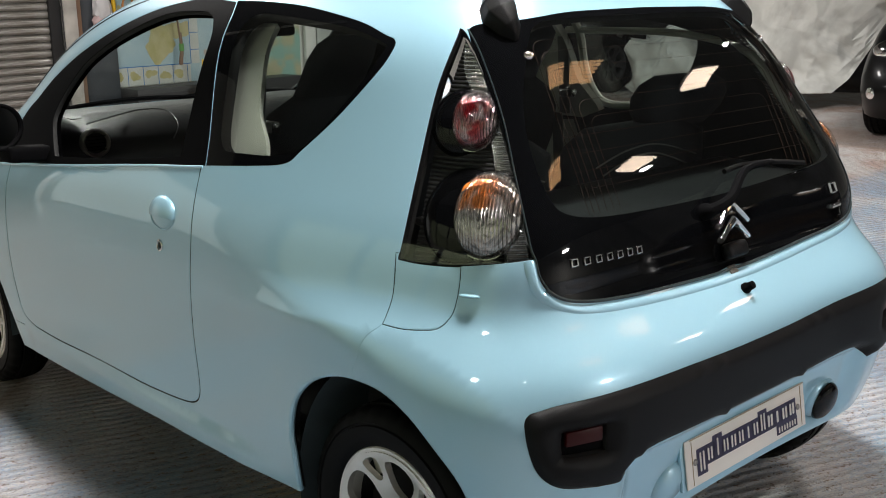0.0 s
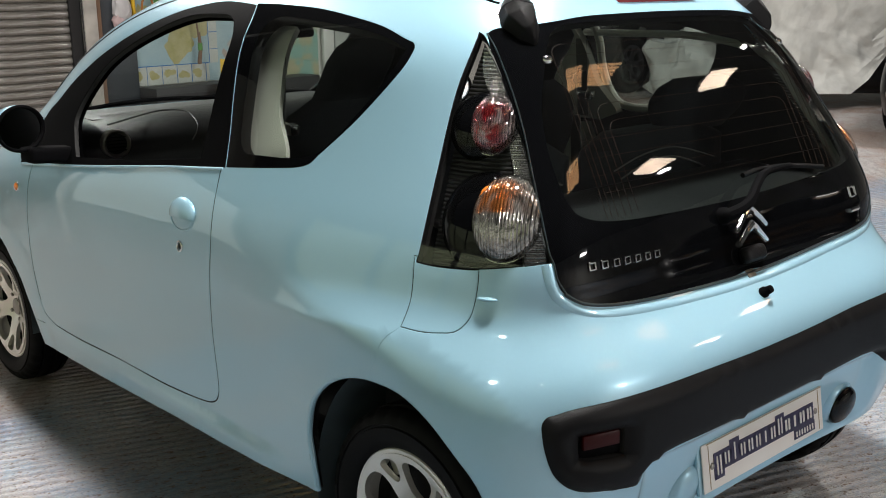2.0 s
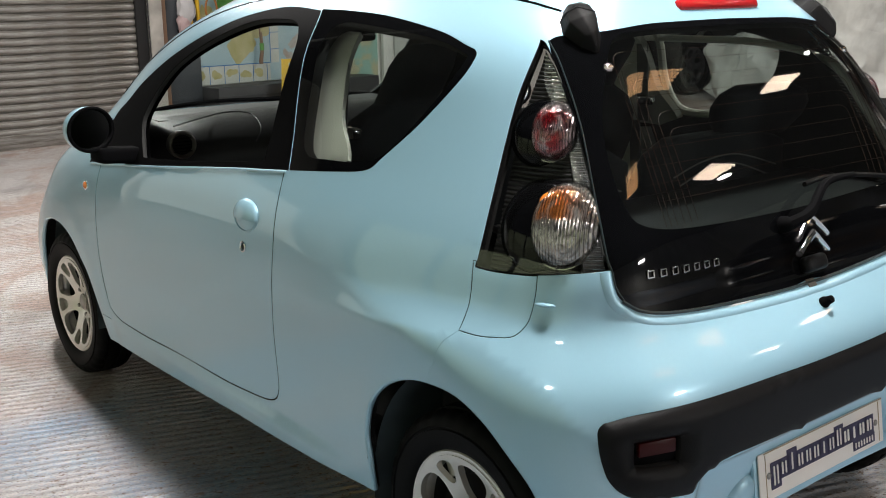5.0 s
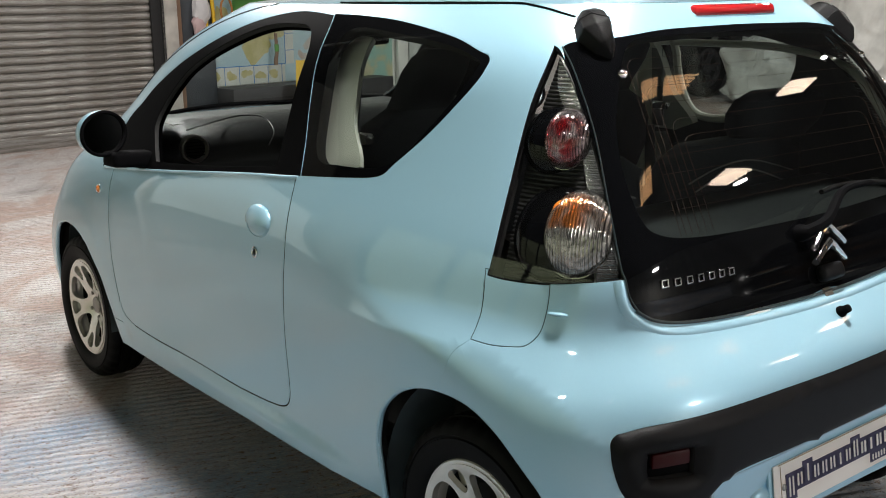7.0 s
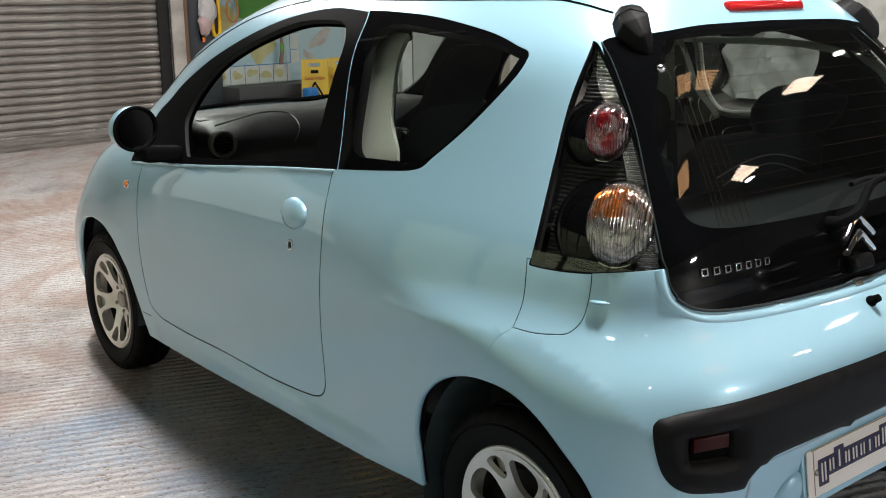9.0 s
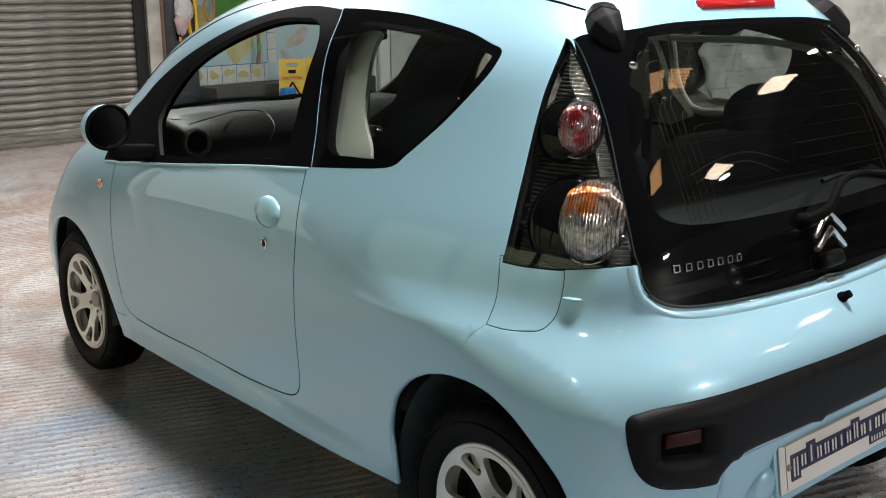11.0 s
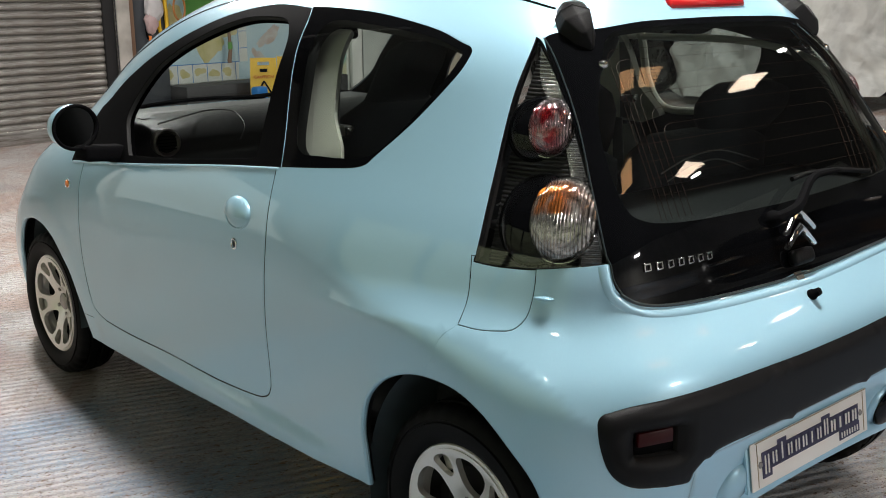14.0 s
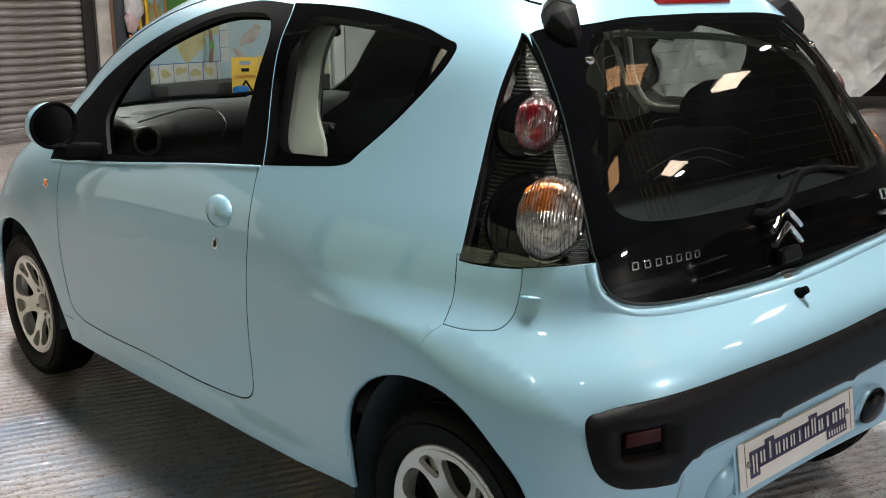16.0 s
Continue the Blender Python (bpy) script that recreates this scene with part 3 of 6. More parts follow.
# the first line that holds a place decides to which panel it belongs
LINES = [("below", BELOW), ("arch_rear", ARCH_REAR), ("arch_front", ARCH_FRONT), ("lamp", LAMP), ("corner", CORNER), ("glass_clear", GLASS_CLEAR), ("glass", GLASS), ("reflector", REFLECTOR), ("trim", TRIM),
         ("opening", DOOR_OPENING), ("frame", DOOR_FRAME), ("clear", QUARTER_CLEAR), ("quarter_frame", QUARTER_FRAME), ("door", DOOR), ("bumper", BUMPER), ("screen", SCREEN), ("sill", SILL), ("bonnet", BONNET), ("nose", NOSE), ("wing", WING)]
TOP, BOTTOM, WIDE = 1.428, .16, 60.0


def cut_skin():
    """Triangles of the left half of the skin, with the number of the panel that each belongs to."""
    pts, edges = [], []
    for _, line in LINES:
        ring = curve_through(line, 7)
        ring = [(np.clip(a, -5, 185) / WIDE, np.clip(z, .12, 1.45)) for a, z in ring]
        start = len(pts)
        pts += ring
        edges += [(start + i, start + (i + 1) % len(ring)) for i in range(len(ring))]
    taken = {(round(a / .007), round(z / .007)) for a, z in pts}
    taken = {(a + i, z + j) for a, z in taken for i in (-1, 0, 1) for j in (-1, 0, 1)}
    start = len(pts)
    corners = [(0, BOTTOM), (180 / WIDE, BOTTOM), (180 / WIDE, TOP), (0, TOP)]
    pts += corners
    edges += [(start + i, start + (i + 1) % 4) for i in range(4)]
    for a in np.arange(0, 180.01, .8):
        step = .0125
        for z in np.arange(BOTTOM, TOP, step):
            if (round(a / WIDE / .007), round(z / .007)) not in taken:
                pts.append((a / WIDE, z))
        pts.append((a / WIDE, TOP))
    v, _, f, *_ = delaunay_2d_cdt([Vector(p) for p in pts], edges, [], 0, 1e-5)
    v = np.array([tuple(p) for p in v])
    f = np.array([tuple(t) for t in f if len(t) == 3])
    mid = v[f].mean(1)
    inside = (mid[:, 0] > 0) & (mid[:, 0] < 180 / WIDE) & (mid[:, 1] > BOTTOM) & (mid[:, 1] < TOP)
    f, mid = f[inside], mid[inside]
    which = np.full(len(f), len(LINES))
    for k in range(len(LINES) - 1, -1, -1):
        ring = [(a / WIDE, z) for a, z in curve_through(LINES[k][1], 7)]
        which[within(mid[:, 0], mid[:, 1], ring)] = k
    return v, f, which


SKIN_V, SKIN_F, SKIN_PANEL = cut_skin()
SKIN_P, SKIN_N = skin(SKIN_V[:, 0] * WIDE, np.clip(SKIN_V[:, 1], BOTTOM, TOP))
NUMBER = {name: k for k, (name, _) in enumerate(LINES)}
NUMBER["side"] = len(LINES)


def panel(name, kinds, material, parent, label="", side="left", inset=.0030, depth=.014, inward=0.0, rim=True, proud=0.0):
    """The part of the skin made of those kinds, with rolled edges; side: left, right or both."""
    f = SKIN_F[np.isin(SKIN_PANEL, [NUMBER[k] for k in kinds])]
    used, f = np.unique(f, return_inverse=True)
    f = f.reshape(-1, 3)
    p, n = SKIN_P[used] - inward * SKIN_N[used], SKIN_N[used].copy()
    flat = np.cross(p[f[:, 1]] - p[f[:, 0]], p[f[:, 2]] - p[f[:, 0]])
    wrong = (flat * n[f[:, 0]]).sum(1) < 0
    f[wrong] = f[wrong][:, ::-1]
    count = {}
    for t in f:
        for i in range(3):
            a, b = t[i], t[(i + 1) % 3]
            count[(a, b)] = t[(i + 2) % 3]
    middle = (SKIN_V[used, 0] < 1e-4) | (SKIN_V[used, 0] > 180 / WIDE - 1e-4)
    border = [(a, b) for a, b in count if (b, a) not in count and not (side == "both" and middle[a] and middle[b])]
    verts, normals, faces, gap_sides = p.copy(), n.copy(), [tuple(t) for t in f], set()
    if proud:
        edge = sorted({i for e in border for i in e})
        rise = np.ones(len(p))
        for start in range(0, len(p), 2000):
            far = np.linalg.norm(p[start:start + 2000, None] - p[None, edge], axis=2).min(1)
            rise[start:start + 2000] = np.sqrt(np.clip(1 - (1 - np.clip(far / .026, 0, 1)) ** 2, 0, 1))
        p = p + proud * rise[:, None] * n
        verts = p.copy()
    if rim and border:
        away = np.zeros_like(p)
        for a, b in border:
            o = np.cross(p[b] - p[a], n[a])
            o /= np.linalg.norm(o) + 1e-12
            away[a] += o
            away[b] += o
        edge = sorted({i for e in border for i in e})
        out = away[edge] / (np.linalg.norm(away[edge], axis=1, keepdims=True) + 1e-12)
        if side == "both":
            out[middle[edge], 0] = 0
        verts[edge] -= inset * out
        base = len(verts)
        round_n = n[edge] + .9 * out
        round_n /= np.linalg.norm(round_n, axis=1, keepdims=True)
        lip = verts[edge] + .0012 * out - .0016 * n[edge]
        deep = lip - depth * n[edge]
        verts = np.concatenate((verts, lip, deep))
        normals = np.concatenate((normals, round_n, out))
        at = {v: base + i for i, v in enumerate(edge)}
        k = len(edge)
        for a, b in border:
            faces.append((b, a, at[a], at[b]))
            gap_sides.add(len(faces))
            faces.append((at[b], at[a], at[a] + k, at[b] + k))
    flip = np.array((-1, 1, 1))
    if side == "right":
        verts, normals, faces = verts * flip, normals * flip, [t[::-1] for t in faces]
    elif side == "both":
        k = len(verts)
        gap_sides |= {i + len(faces) for i in gap_sides}
        faces = faces + [tuple(i + k for i in t[::-1]) for t in faces]
        verts, normals = np.concatenate((verts, verts * flip)), np.concatenate((normals, normals * flip))
    mesh = bpy.data.meshes.new(name)
    mesh.from_pydata(verts.tolist(), [], faces)
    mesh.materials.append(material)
    mesh.materials.append(GAP_SHADE)
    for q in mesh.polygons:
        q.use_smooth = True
        q.material_index = 1 if q.index in gap_sides else 0
    if not proud:
        mesh.normals_split_custom_set_from_vertices(normals.tolist())
    ob = new(name, mesh)
    ob.parent = parent
    return tagged(ob, label)


# black on the joints' inner sides: the depth shade of the gaps as colour
GAP_SHADE = plain("black_gap_shade", (0.006, 0.006, 0.006), 0.8)
car = tagged(new("hatchback_car"), "pale blue three-door hatchback car parked on the concrete floor", "car")
doors, lamps = {}, {}
for side in ("left", "right"):
    panel("quarter_panel", ["side", "sill"], PAINT, car, side=side, inset=.0012)
    panel("front_wing", ["wing"], PAINT, car, side=side)
    panel("lamp_corner_piece", ["corner"], PAINT, car, side=side)
    doors[side] = panel("door", ["door"], PAINT, car, "pale blue front door with lowered window", side=side, inset=.0052)
    panel("window_frame", ["frame"], SATIN_BLACK, doors[side], "satin black window frame", side=side, inset=.001)
    lamps[side] = panel("tail_lamp", ["lamp"], LENS, car, "tail lamp with clear cover over black ribbed housing", side=side)
    panel("quarter_window", ["quarter_frame"], GLOSS_BLACK, car, "dark tinted fixed rear side window", side=side, rim=False)
    panel("quarter_pane", ["clear"], SIDE_GLASS, car, side=side, rim=False)
    panel("lamp_bucket", ["lamp"], NEAR_BLACK, lamps[side], side=side, inward=.06, rim=False)
bumper = panel("rear_bumper", ["bumper"], PAINT, car, side="both", inset=.0008)
tailgate = panel("glass_tailgate", ["glass"], GLOSS_BLACK, car, "black glass tailgate", side="both", rim=False)
panel("rear_pane", ["glass_clear"], REAR_GLASS, tailgate, side="both", rim=False)
trim = panel("bumper_strip", ["trim"], BLACK_PLASTIC, bumper, "grained black plastic bumper strip", side="both", inset=.0015, proud=.016)
panel("windscreen", ["screen"], SCREEN_GLASS, car, side="both", rim=False)
panel("bonnet", ["bonnet"], PAINT, car, side="both")
panel("front_bumper", ["nose"], PAINT, car, side="both")
# inner structure behind the panels
panel("lower_shell", ["door", "sill", "wing", "bumper", "corner", "nose", "bonnet", "trim", "reflector", "glass"], NEAR_BLACK, car, side="both", inward=.022, rim=False)
for side in ("left", "right"):
    panel("pillar_trim", ["side", "quarter_frame"], DARK_TRIM, car, "black inner pillar trim", side=side, inward=.030, rim=False)
    panel("inner_frame", ["frame"], SATIN_BLACK, doors[side], side=side, inward=.028, rim=False)
    panel("pillar_backing", ["side", "quarter_frame"], NEAR_BLACK, car, side=side, inward=.020, rim=False)
    panel("door_card", ["door"], TRIM_GREY, doors[side], "pale grey inner door card", side=side, inward=.045, rim=False)

# roof: from the skin's upper edge inwards
bm = bmesh.new()
ring_a = np.linspace(0, 360, 145)[:-1]
edge_p, _ = skin(np.where(ring_a > 180, 360 - ring_a, ring_a), np.full(144, TOP))
edge_p[:, 0] *= np.where(ring_a > 180, -1, 1)
centre = np.array((0, 1.2, 0))
rings = []
for k, s in enumerate((1.0, .97, .93, .87, .78, .66, .5, .3, .12)):
    rings.append([bm.verts.new((q[0] * s, centre[1] + (q[1] - centre[1]) * s, TOP + .040 * (1 - s ** 2.4))) for q in edge_p])
for a, b in zip(rings, rings[1:]):
    for i in range(144):
        bm.faces.new((a[i], a[(i + 1) % 144], b[(i + 1) % 144], b[i]))
bm.faces.new(rings[-1])
ROOF_MESH = shape("roof", bm, PAINT, car).data
bm = bmesh.new()
rings = []
for s in (.97, .6, .2):
    rings.append([bm.verts.new((q[0] * s, centre[1] + (q[1] - centre[1]) * s, TOP - .02 + .02 * (1 - s))) for q in edge_p])
for a, b in zip(rings, rings[1:]):
    for i in range(144):
        bm.faces.new((a[i], a[(i + 1) % 144], b[(i + 1) % 144], b[i]))
bm.faces.new(rings[-1])
shape("headliner", bm, HEADLINER, car, "pale grey headliner")

# underbody and wheel housings
shape("underbody", box(1.36, 3.0, 0.10, (0, 1.75, 0.27), .03), NEAR_BLACK, car)
for sx in (-1, 1):
    shape("sill_floor", box(.12, 1.64, .03, (sx * .712, 1.60, .285), .004), NEAR_BLACK, car)
for y in (AXLE_REAR, AXLE_FRONT):
    for sx in (-1, 1):
        bm = bmesh.new()
        rings = []
        for x in (-.750, -.60, -.48):
            ring = [(math.cos(a), math.sin(a)) for a in np.linspace(radians(-14), radians(184), 30)]
            rings.append([bm.verts.new((sx * (-x + (.022 if y < 1 else -.035) * c * (x < -.7)), y + (.320 if (c > 0) == (y < 1) else .295) * c, .285 + .375 * s)) for c, s in ring])
        for a, b in zip(rings, rings[1:]):
            for i in range(29):
                bm.faces.new((a[i], a[i + 1], b[i + 1], b[i]))
        bm.faces.new(rings[-1])
        shape("wheel_housing", bm, LINER, car, "dark felted wheel arch liner")

# painted lips round the wheel openings
for outline in (ARCH_REAR, ARCH_FRONT):
    line = [(a, z) for a, z in outline if z > .26]
    for sx in (-1, 1):
        lip = [Vector(skin(float(a), float(z), .008)[0]) for a, z in curve_through(line, 4, closed=False)]
        shape("arch_lip", tube([Vector((-sx * p.x, p.y, p.z)) for p in lip], .0075, 8), PAINT, car)

# painted edge of the body in the joint behind the door window
for sx in (-1, 1):
    line = [Vector(skin(a, z, -.0004)[0]) for a, z in curve_through([(85.3, 1.004), (86.6, 1.09), (88.1, 1.173), (90.3, 1.344), (93.2, 1.400)], 5, closed=False)]
    shape("pillar_edge", tube([Vector((-sx * p.x, p.y, p.z)) for p in line], .0010, 6), PAINT, car)


# groove beside the windscreen pillar, ground edges of the tailgate glass and the seal under it
for sx in (-1, 1):
    groove = [Vector(skin(float(a), float(z), -.0005)[0]) for a, z in curve_through([(154.2, 1.10), (153.3, 1.202), (149.9, 1.269), (147.3, 1.321), (144.6, 1.364), (140.4, 1.395), (134.1, 1.416), (127.8, 1.426)], 4, closed=False)]
    shape("pillar_groove", tube([Vector((-sx * q.x, q.y, q.z)) for q in groove], .0022, 6), GLASS_RIM, car)
    rim_line = [Vector(skin(float(a), float(z), -.001)[0]) for a, z in curve_through([(33.8, 1.340), (33.1, 1.309), (32.5, 1.267), (31.8, 1.211), (31.3, 1.146), (31.0, 1.04), (30.6, .936), (30.2, .906), (29.9, .874), (29.0, .845)], 4, closed=False)]
    shape("glass_edge", tube([Vector((-sx * q.x, q.y, q.z)) for q in rim_line], .0018, 6), GLASS_RIM, tailgate)
    lip_line = [Vector(skin(float(a), float(z), .0150)[0]) for a, z in curve_through([(30.9, .905), (30.65, .872), (29.85, .838), (27.5, .810), (23.5, .794), (15.7, .782), (5.3, .774), (0, .7735)], 6, closed=False)]
    shape("body_lip", tube([Vector((-sx * q.x, q.y, q.z)) for q in lip_line], .0185, 16), PAINT, bumper)
    # one dark tube for the lower glass seal and the shadow gap there
    seal_line = [Vector(skin(float(a), float(z) - .001, -.001)[0]) for a, z in curve_through([(29.3, .848), (27.3, .824), (23.4, .809), (15.7, .797), (5.3, .789), (0, .7885)], 6, closed=False)]
    shape("glass_seal", tube([Vector((-sx * q.x, q.y, q.z)) for q in seal_line], .0040, 6), GLASS_RIM, tailgate)


# ---- wheels ----
def dome_disc(r, at):
    """A shallow round cap that faces -x."""
    return lathe([(.002, r * 1.05), (0, r), (-.001, .0005)], 18, None, pose(*at))


def wheel():
    """A wheel at the origin, its outer face towards -x."""
    root = new("wheel")
    tyre = shape("tyre", lathe([(.055, .185), (.068, .205), (.078, .235), (.076, .262), (.062, .275), (.045, .279), (.043, .272), (.037, .272), (.035, .280), (.012, .281), (.010, .274), (-.010, .274), (-.012, .281),
                 (-.035, .280), (-.037, .272), (-.043, .272), (-.045, .279), (-.060, .2755), (-.073, .264), (-.079, .247), (-.0755, .245), (-.0755, .241), (-.080, .239), (-.080, .228), (-.076, .207), (-.070, .196), (-.060, .186)], 144), RUBBER, root, "worn black rubber tyre")
    for v in tyre.data.vertices:
        r, turn = math.hypot(v.co.y, v.co.z), math.atan2(v.co.z, v.co.y) % math.tau
        if r > .262 and abs(v.co.x) > .044 and round(turn / math.tau * 144) % 4 == 0:
            v.co.y, v.co.z = v.co.y * .982, v.co.z * .982
    barrel = lathe([(-.058, .1765), (-.066, .1775), (-.0665, .187), (-.062, .191), (-.054, .188), (-.046, .176), (-.03, .168), (.03, .160), (.06, .175), (.06, .186)], 72)
    shape("rim", barrel, ALLOY, root)
    outer = [(.1785 * math.cos(a), .1785 * math.sin(a)) for a in np.linspace(0, math.tau, 90, endpoint=False)]
    lines = [outer]
    for k in range(5):
        a = k * math.tau / 5 + math.pi / 2
        b = a + math.pi / 5

        def ray_at(r, d, about):
            return (r * math.cos(about) - d * math.sin(about), r * math.sin(about) + d * math.cos(about))
        gap = [ray_at(.064, 0, b), ray_at(.078, .021, b), ray_at(.108, .039, b), ray_at(.138, .047, b), ray_at(.157, .034, b), ray_at(.165, 0, b), ray_at(.157, -.034, b), ray_at(.138, -.047, b), ray_at(.108, -.039, b), ray_at(.078, -.021, b)]
        lines.append(curve_through(gap, 4))
        pocket = [ray_at(.110, 0, a), ray_at(.120, .015, a), ray_at(.154, .027, a), ray_at(.166, .012, a), ray_at(.166, -.012, a), ray_at(.154, -.027, a), ray_at(.120, -.015, a)]
        lines.append(curve_through(pocket, 4))

    def dish(y, z):
        r = math.hypot(y, z)
        return (-.045 + .021 * math.cos(min(r / .178, 1) * math.pi) + .003 * math.sin(r * 60), y, z)
    slab("spokes", lines, dish, (.016, 0, 0), ALLOY, root, grid=.011)
    for k in range(5):
        a = k * math.tau / 5 + math.pi / 2
        bm = bmesh.new()
        box(.006, .058, .046, (-.034, .146 * math.cos(a), .146 * math.sin(a)), .003, (math.degrees(a) - 90, 0, 0), 1, bm)
        shape("pocket_floor", bm, ALLOY, root)
        # a near-black disc stands in for the shade of a small hole
        shape("pocket_hole", dome_disc(.0105, (-.0375, .137 * math.cos(a) - .006 * math.sin(a), .137 * math.sin(a) + .006 * math.cos(a))), NEAR_BLACK, root)
    shape("centre_cap", lathe([(-.018, .034), (-.030, .032), (-.034, .026), (-.0355, .012), (-.0357, 0.0005)], 28), STEEL, root)
    for k in range(4):
        a = k * math.tau / 4 + .4
        bm = lathe([(-.02, .009), (-.034, .0085), (-.036, .006), (-.036, .0005)], 6, None, pose(0, .050 * math.cos(a), .050 * math.sin(a)))
        shape("wheel_nut", bm, STEEL, root)
    # near-black disc, lining and backing put the shade between the spokes into colour
    shape("brake_disc", lathe([(0.0, .03), (-.002, .118), (.012, .118), (.014, .03)], 40), plain("shaded_disc", (.012, .010, .009), .7), root)
    shape("barrel_lining", lathe([(-.020, .1655), (.03, .156)], 48), NEAR_BLACK, root)
    shape("hub_backing", lathe([(.03, .005), (.03, .165)], 32), NEAR_BLACK, root)
    return root


first = wheel()
first.parent = car
first.matrix_basis = pose(-.690, AXLE_REAR, HUB, 44)
for x, y, rx, rz in ((-.690, AXLE_FRONT, 40, 0), (.690, AXLE_REAR, 25, 180), (.690, AXLE_FRONT, 60, 180)):
    copy_thing(first, pose(x, y, HUB, rx, 0, rz))


# ---- number plate, with a printed legend in plain bars ----
plate = new("number_plate")
plate.parent = car
tagged(plate, "cream plate with a violet printed legend")
PLATE = pose(0, .030, .400, 0, 0, 0) @ pose(0, 0, 0, -8.5)
shape("plate_face", box(.52, .004, .111, (0, 0, 0), .002), PLATE_WHITE, plate)
shape("plate_holder", box(.54, .01, .118, (0, .009, 0), .003), PAINT, plate)


plate.matrix_basis = PLATE


# ---- outside fittings of the car ----
def skin_frame(a, z, lift=0.0, mirrored=False):
    """A pose on the skin: x along it towards the rear, y outwards, z up along it."""
    p, n = skin(float(a), float(z))
    n = Vector(n)
    up = (Vector((0, 0, 1)) - n.z * n).normalized()
    m = Matrix((n.cross(up).normalized(), n, up)).transposed().to_4x4()
    m.translation = Vector(p) + lift * n
    if mirrored:
        m = Matrix.Diagonal((-1, 1, 1, 1)) @ m @ Matrix.Diagonal((-1, 1, 1, 1))
    return m


def dome(w, d, h, m, power=2.0, rings=9, steps=28):
    """A pillow-shaped cap: half axes w along, h up, standing d out of its base."""
    bm = bmesh.new()
    rows = []
    for i in range(rings):
        r = math.cos(i / (rings - 1) * math.pi / 2)
        y = math.sin(i / (rings - 1) * math.pi / 2)
        rows.append([bm.verts.new((w * r * math.cos(t), d * y, h * r * math.sin(t))) for t in (k * math.tau / steps for k in range(steps))])
    for a, b in zip(rows[:-1], rows[1:-1]):
        for k in range(steps):
            bm.faces.new((a[k], a[(k + 1) % steps], b[(k + 1) % steps], b[k]))
    bm.faces.new(rows[-2])
    for v in rows[-1]:
        bm.verts.remove(v)
    bmesh.ops.transform(bm, matrix=m, verts=bm.verts)
    return bm


def ring(w, h, thick, m, steps=30):
    return tube([m @ Vector((w * math.cos(t), 0, h * math.sin(t))) for t in np.linspace(0, math.tau, steps)], thick, 8)


lamp_left = spline((.885, 1.046, 1.226, 1.344), (43.2, 41.1, 38.0, 34.75))
lamp_right = spline((.885, .974, 1.077, 1.19, 1.275, 1.344), (30.2, 30.5, 30.9, 31.9, 33.0, 34.3))


def ribs(frac_a, frac_b, low, high, depth, pitch, rise, side, columns=10):
    """Moulded horizontal ribs inside the tail lamp, between two shares of its width."""
    verts, faces, width = [], [], columns + 1
    z = low
    while z < high:
        for dz, out in ((0, 0), (.14, .55 * rise), (.3, .92 * rise), (.45, rise), (.6, .92 * rise), (.78, .5 * rise)):
            zz = min(z + dz * pitch, high)
            l, r = float(lamp_left(zz)) - .35, float(lamp_right(zz)) + .35
            fa = frac_a(zz) if callable(frac_a) else frac_a
            fb = frac_b(zz) if callable(frac_b) else frac_b
            aa = np.linspace(r + (l - r) * fa, r + (l - r) * fb, width)
            p, _ = skin(aa, np.full(width, zz), depth - out)
            if side == "right":
                p[:, 0] *= -1
            verts += p.tolist()
        z += pitch
    rows = len(verts) // width
    for i in range(rows - 1):
        for k in range(columns):
            faces.append((i * width + k, i * width + k + 1, (i + 1) * width + k + 1, (i + 1) * width + k))
    bm = bmesh.new()
    vs = [bm.verts.new(v) for v in verts]
    for f in faces:
        bm.faces.new([vs[i] for i in f])
    return bm


def lens_material(name, tint, low, high, dark, bright, side_end=.6):
    """Pressed lamp glass over a faceted reflector, tinted between two heights."""
    n = Nodes(name)
    where = n.add("TexCoord").outputs["Generated"]
    apart = n.add("SeparateXYZ")
    n.link(where, apart.inputs[0])
    zone = n.ramp(apart.outputs["Z"], [(low - .02, 0.0), (low + .01, 1.0), (high - .06, 1.0), (high + .05, 0.0)])
    blotch = n.ramp(n.noise(3.0, 2, where), [(0.40, 0.15), (0.55, 1.0)])
    flank_share = n.ramp(apart.outputs["X"], [(1 - side_end - .15, 0.12), (1 - side_end + .12, 1.0)])
    share = n.mix(n.mix(flank_share, (0, 0, 0), zone), (0, 0, 0), blotch)
    facet = n.add("TexVoronoi", Scale=9.0, Randomness=0.3)
    n.link(where, facet.inputs["Vector"])
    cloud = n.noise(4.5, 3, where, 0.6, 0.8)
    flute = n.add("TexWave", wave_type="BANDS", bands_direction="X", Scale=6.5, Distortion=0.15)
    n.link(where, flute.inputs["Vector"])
    # cloudy dark and bright silver stands in for the chrome facets' reflections
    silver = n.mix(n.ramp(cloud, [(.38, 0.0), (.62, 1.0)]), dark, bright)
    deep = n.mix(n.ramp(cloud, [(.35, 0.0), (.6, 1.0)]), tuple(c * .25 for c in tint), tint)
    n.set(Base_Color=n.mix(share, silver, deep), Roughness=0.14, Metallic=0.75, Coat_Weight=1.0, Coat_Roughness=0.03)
    high = n.mix(0.2, flute.outputs["Fac"], facet.outputs["Distance"])
    return n.bump(high, 0.8, 0.005).mat


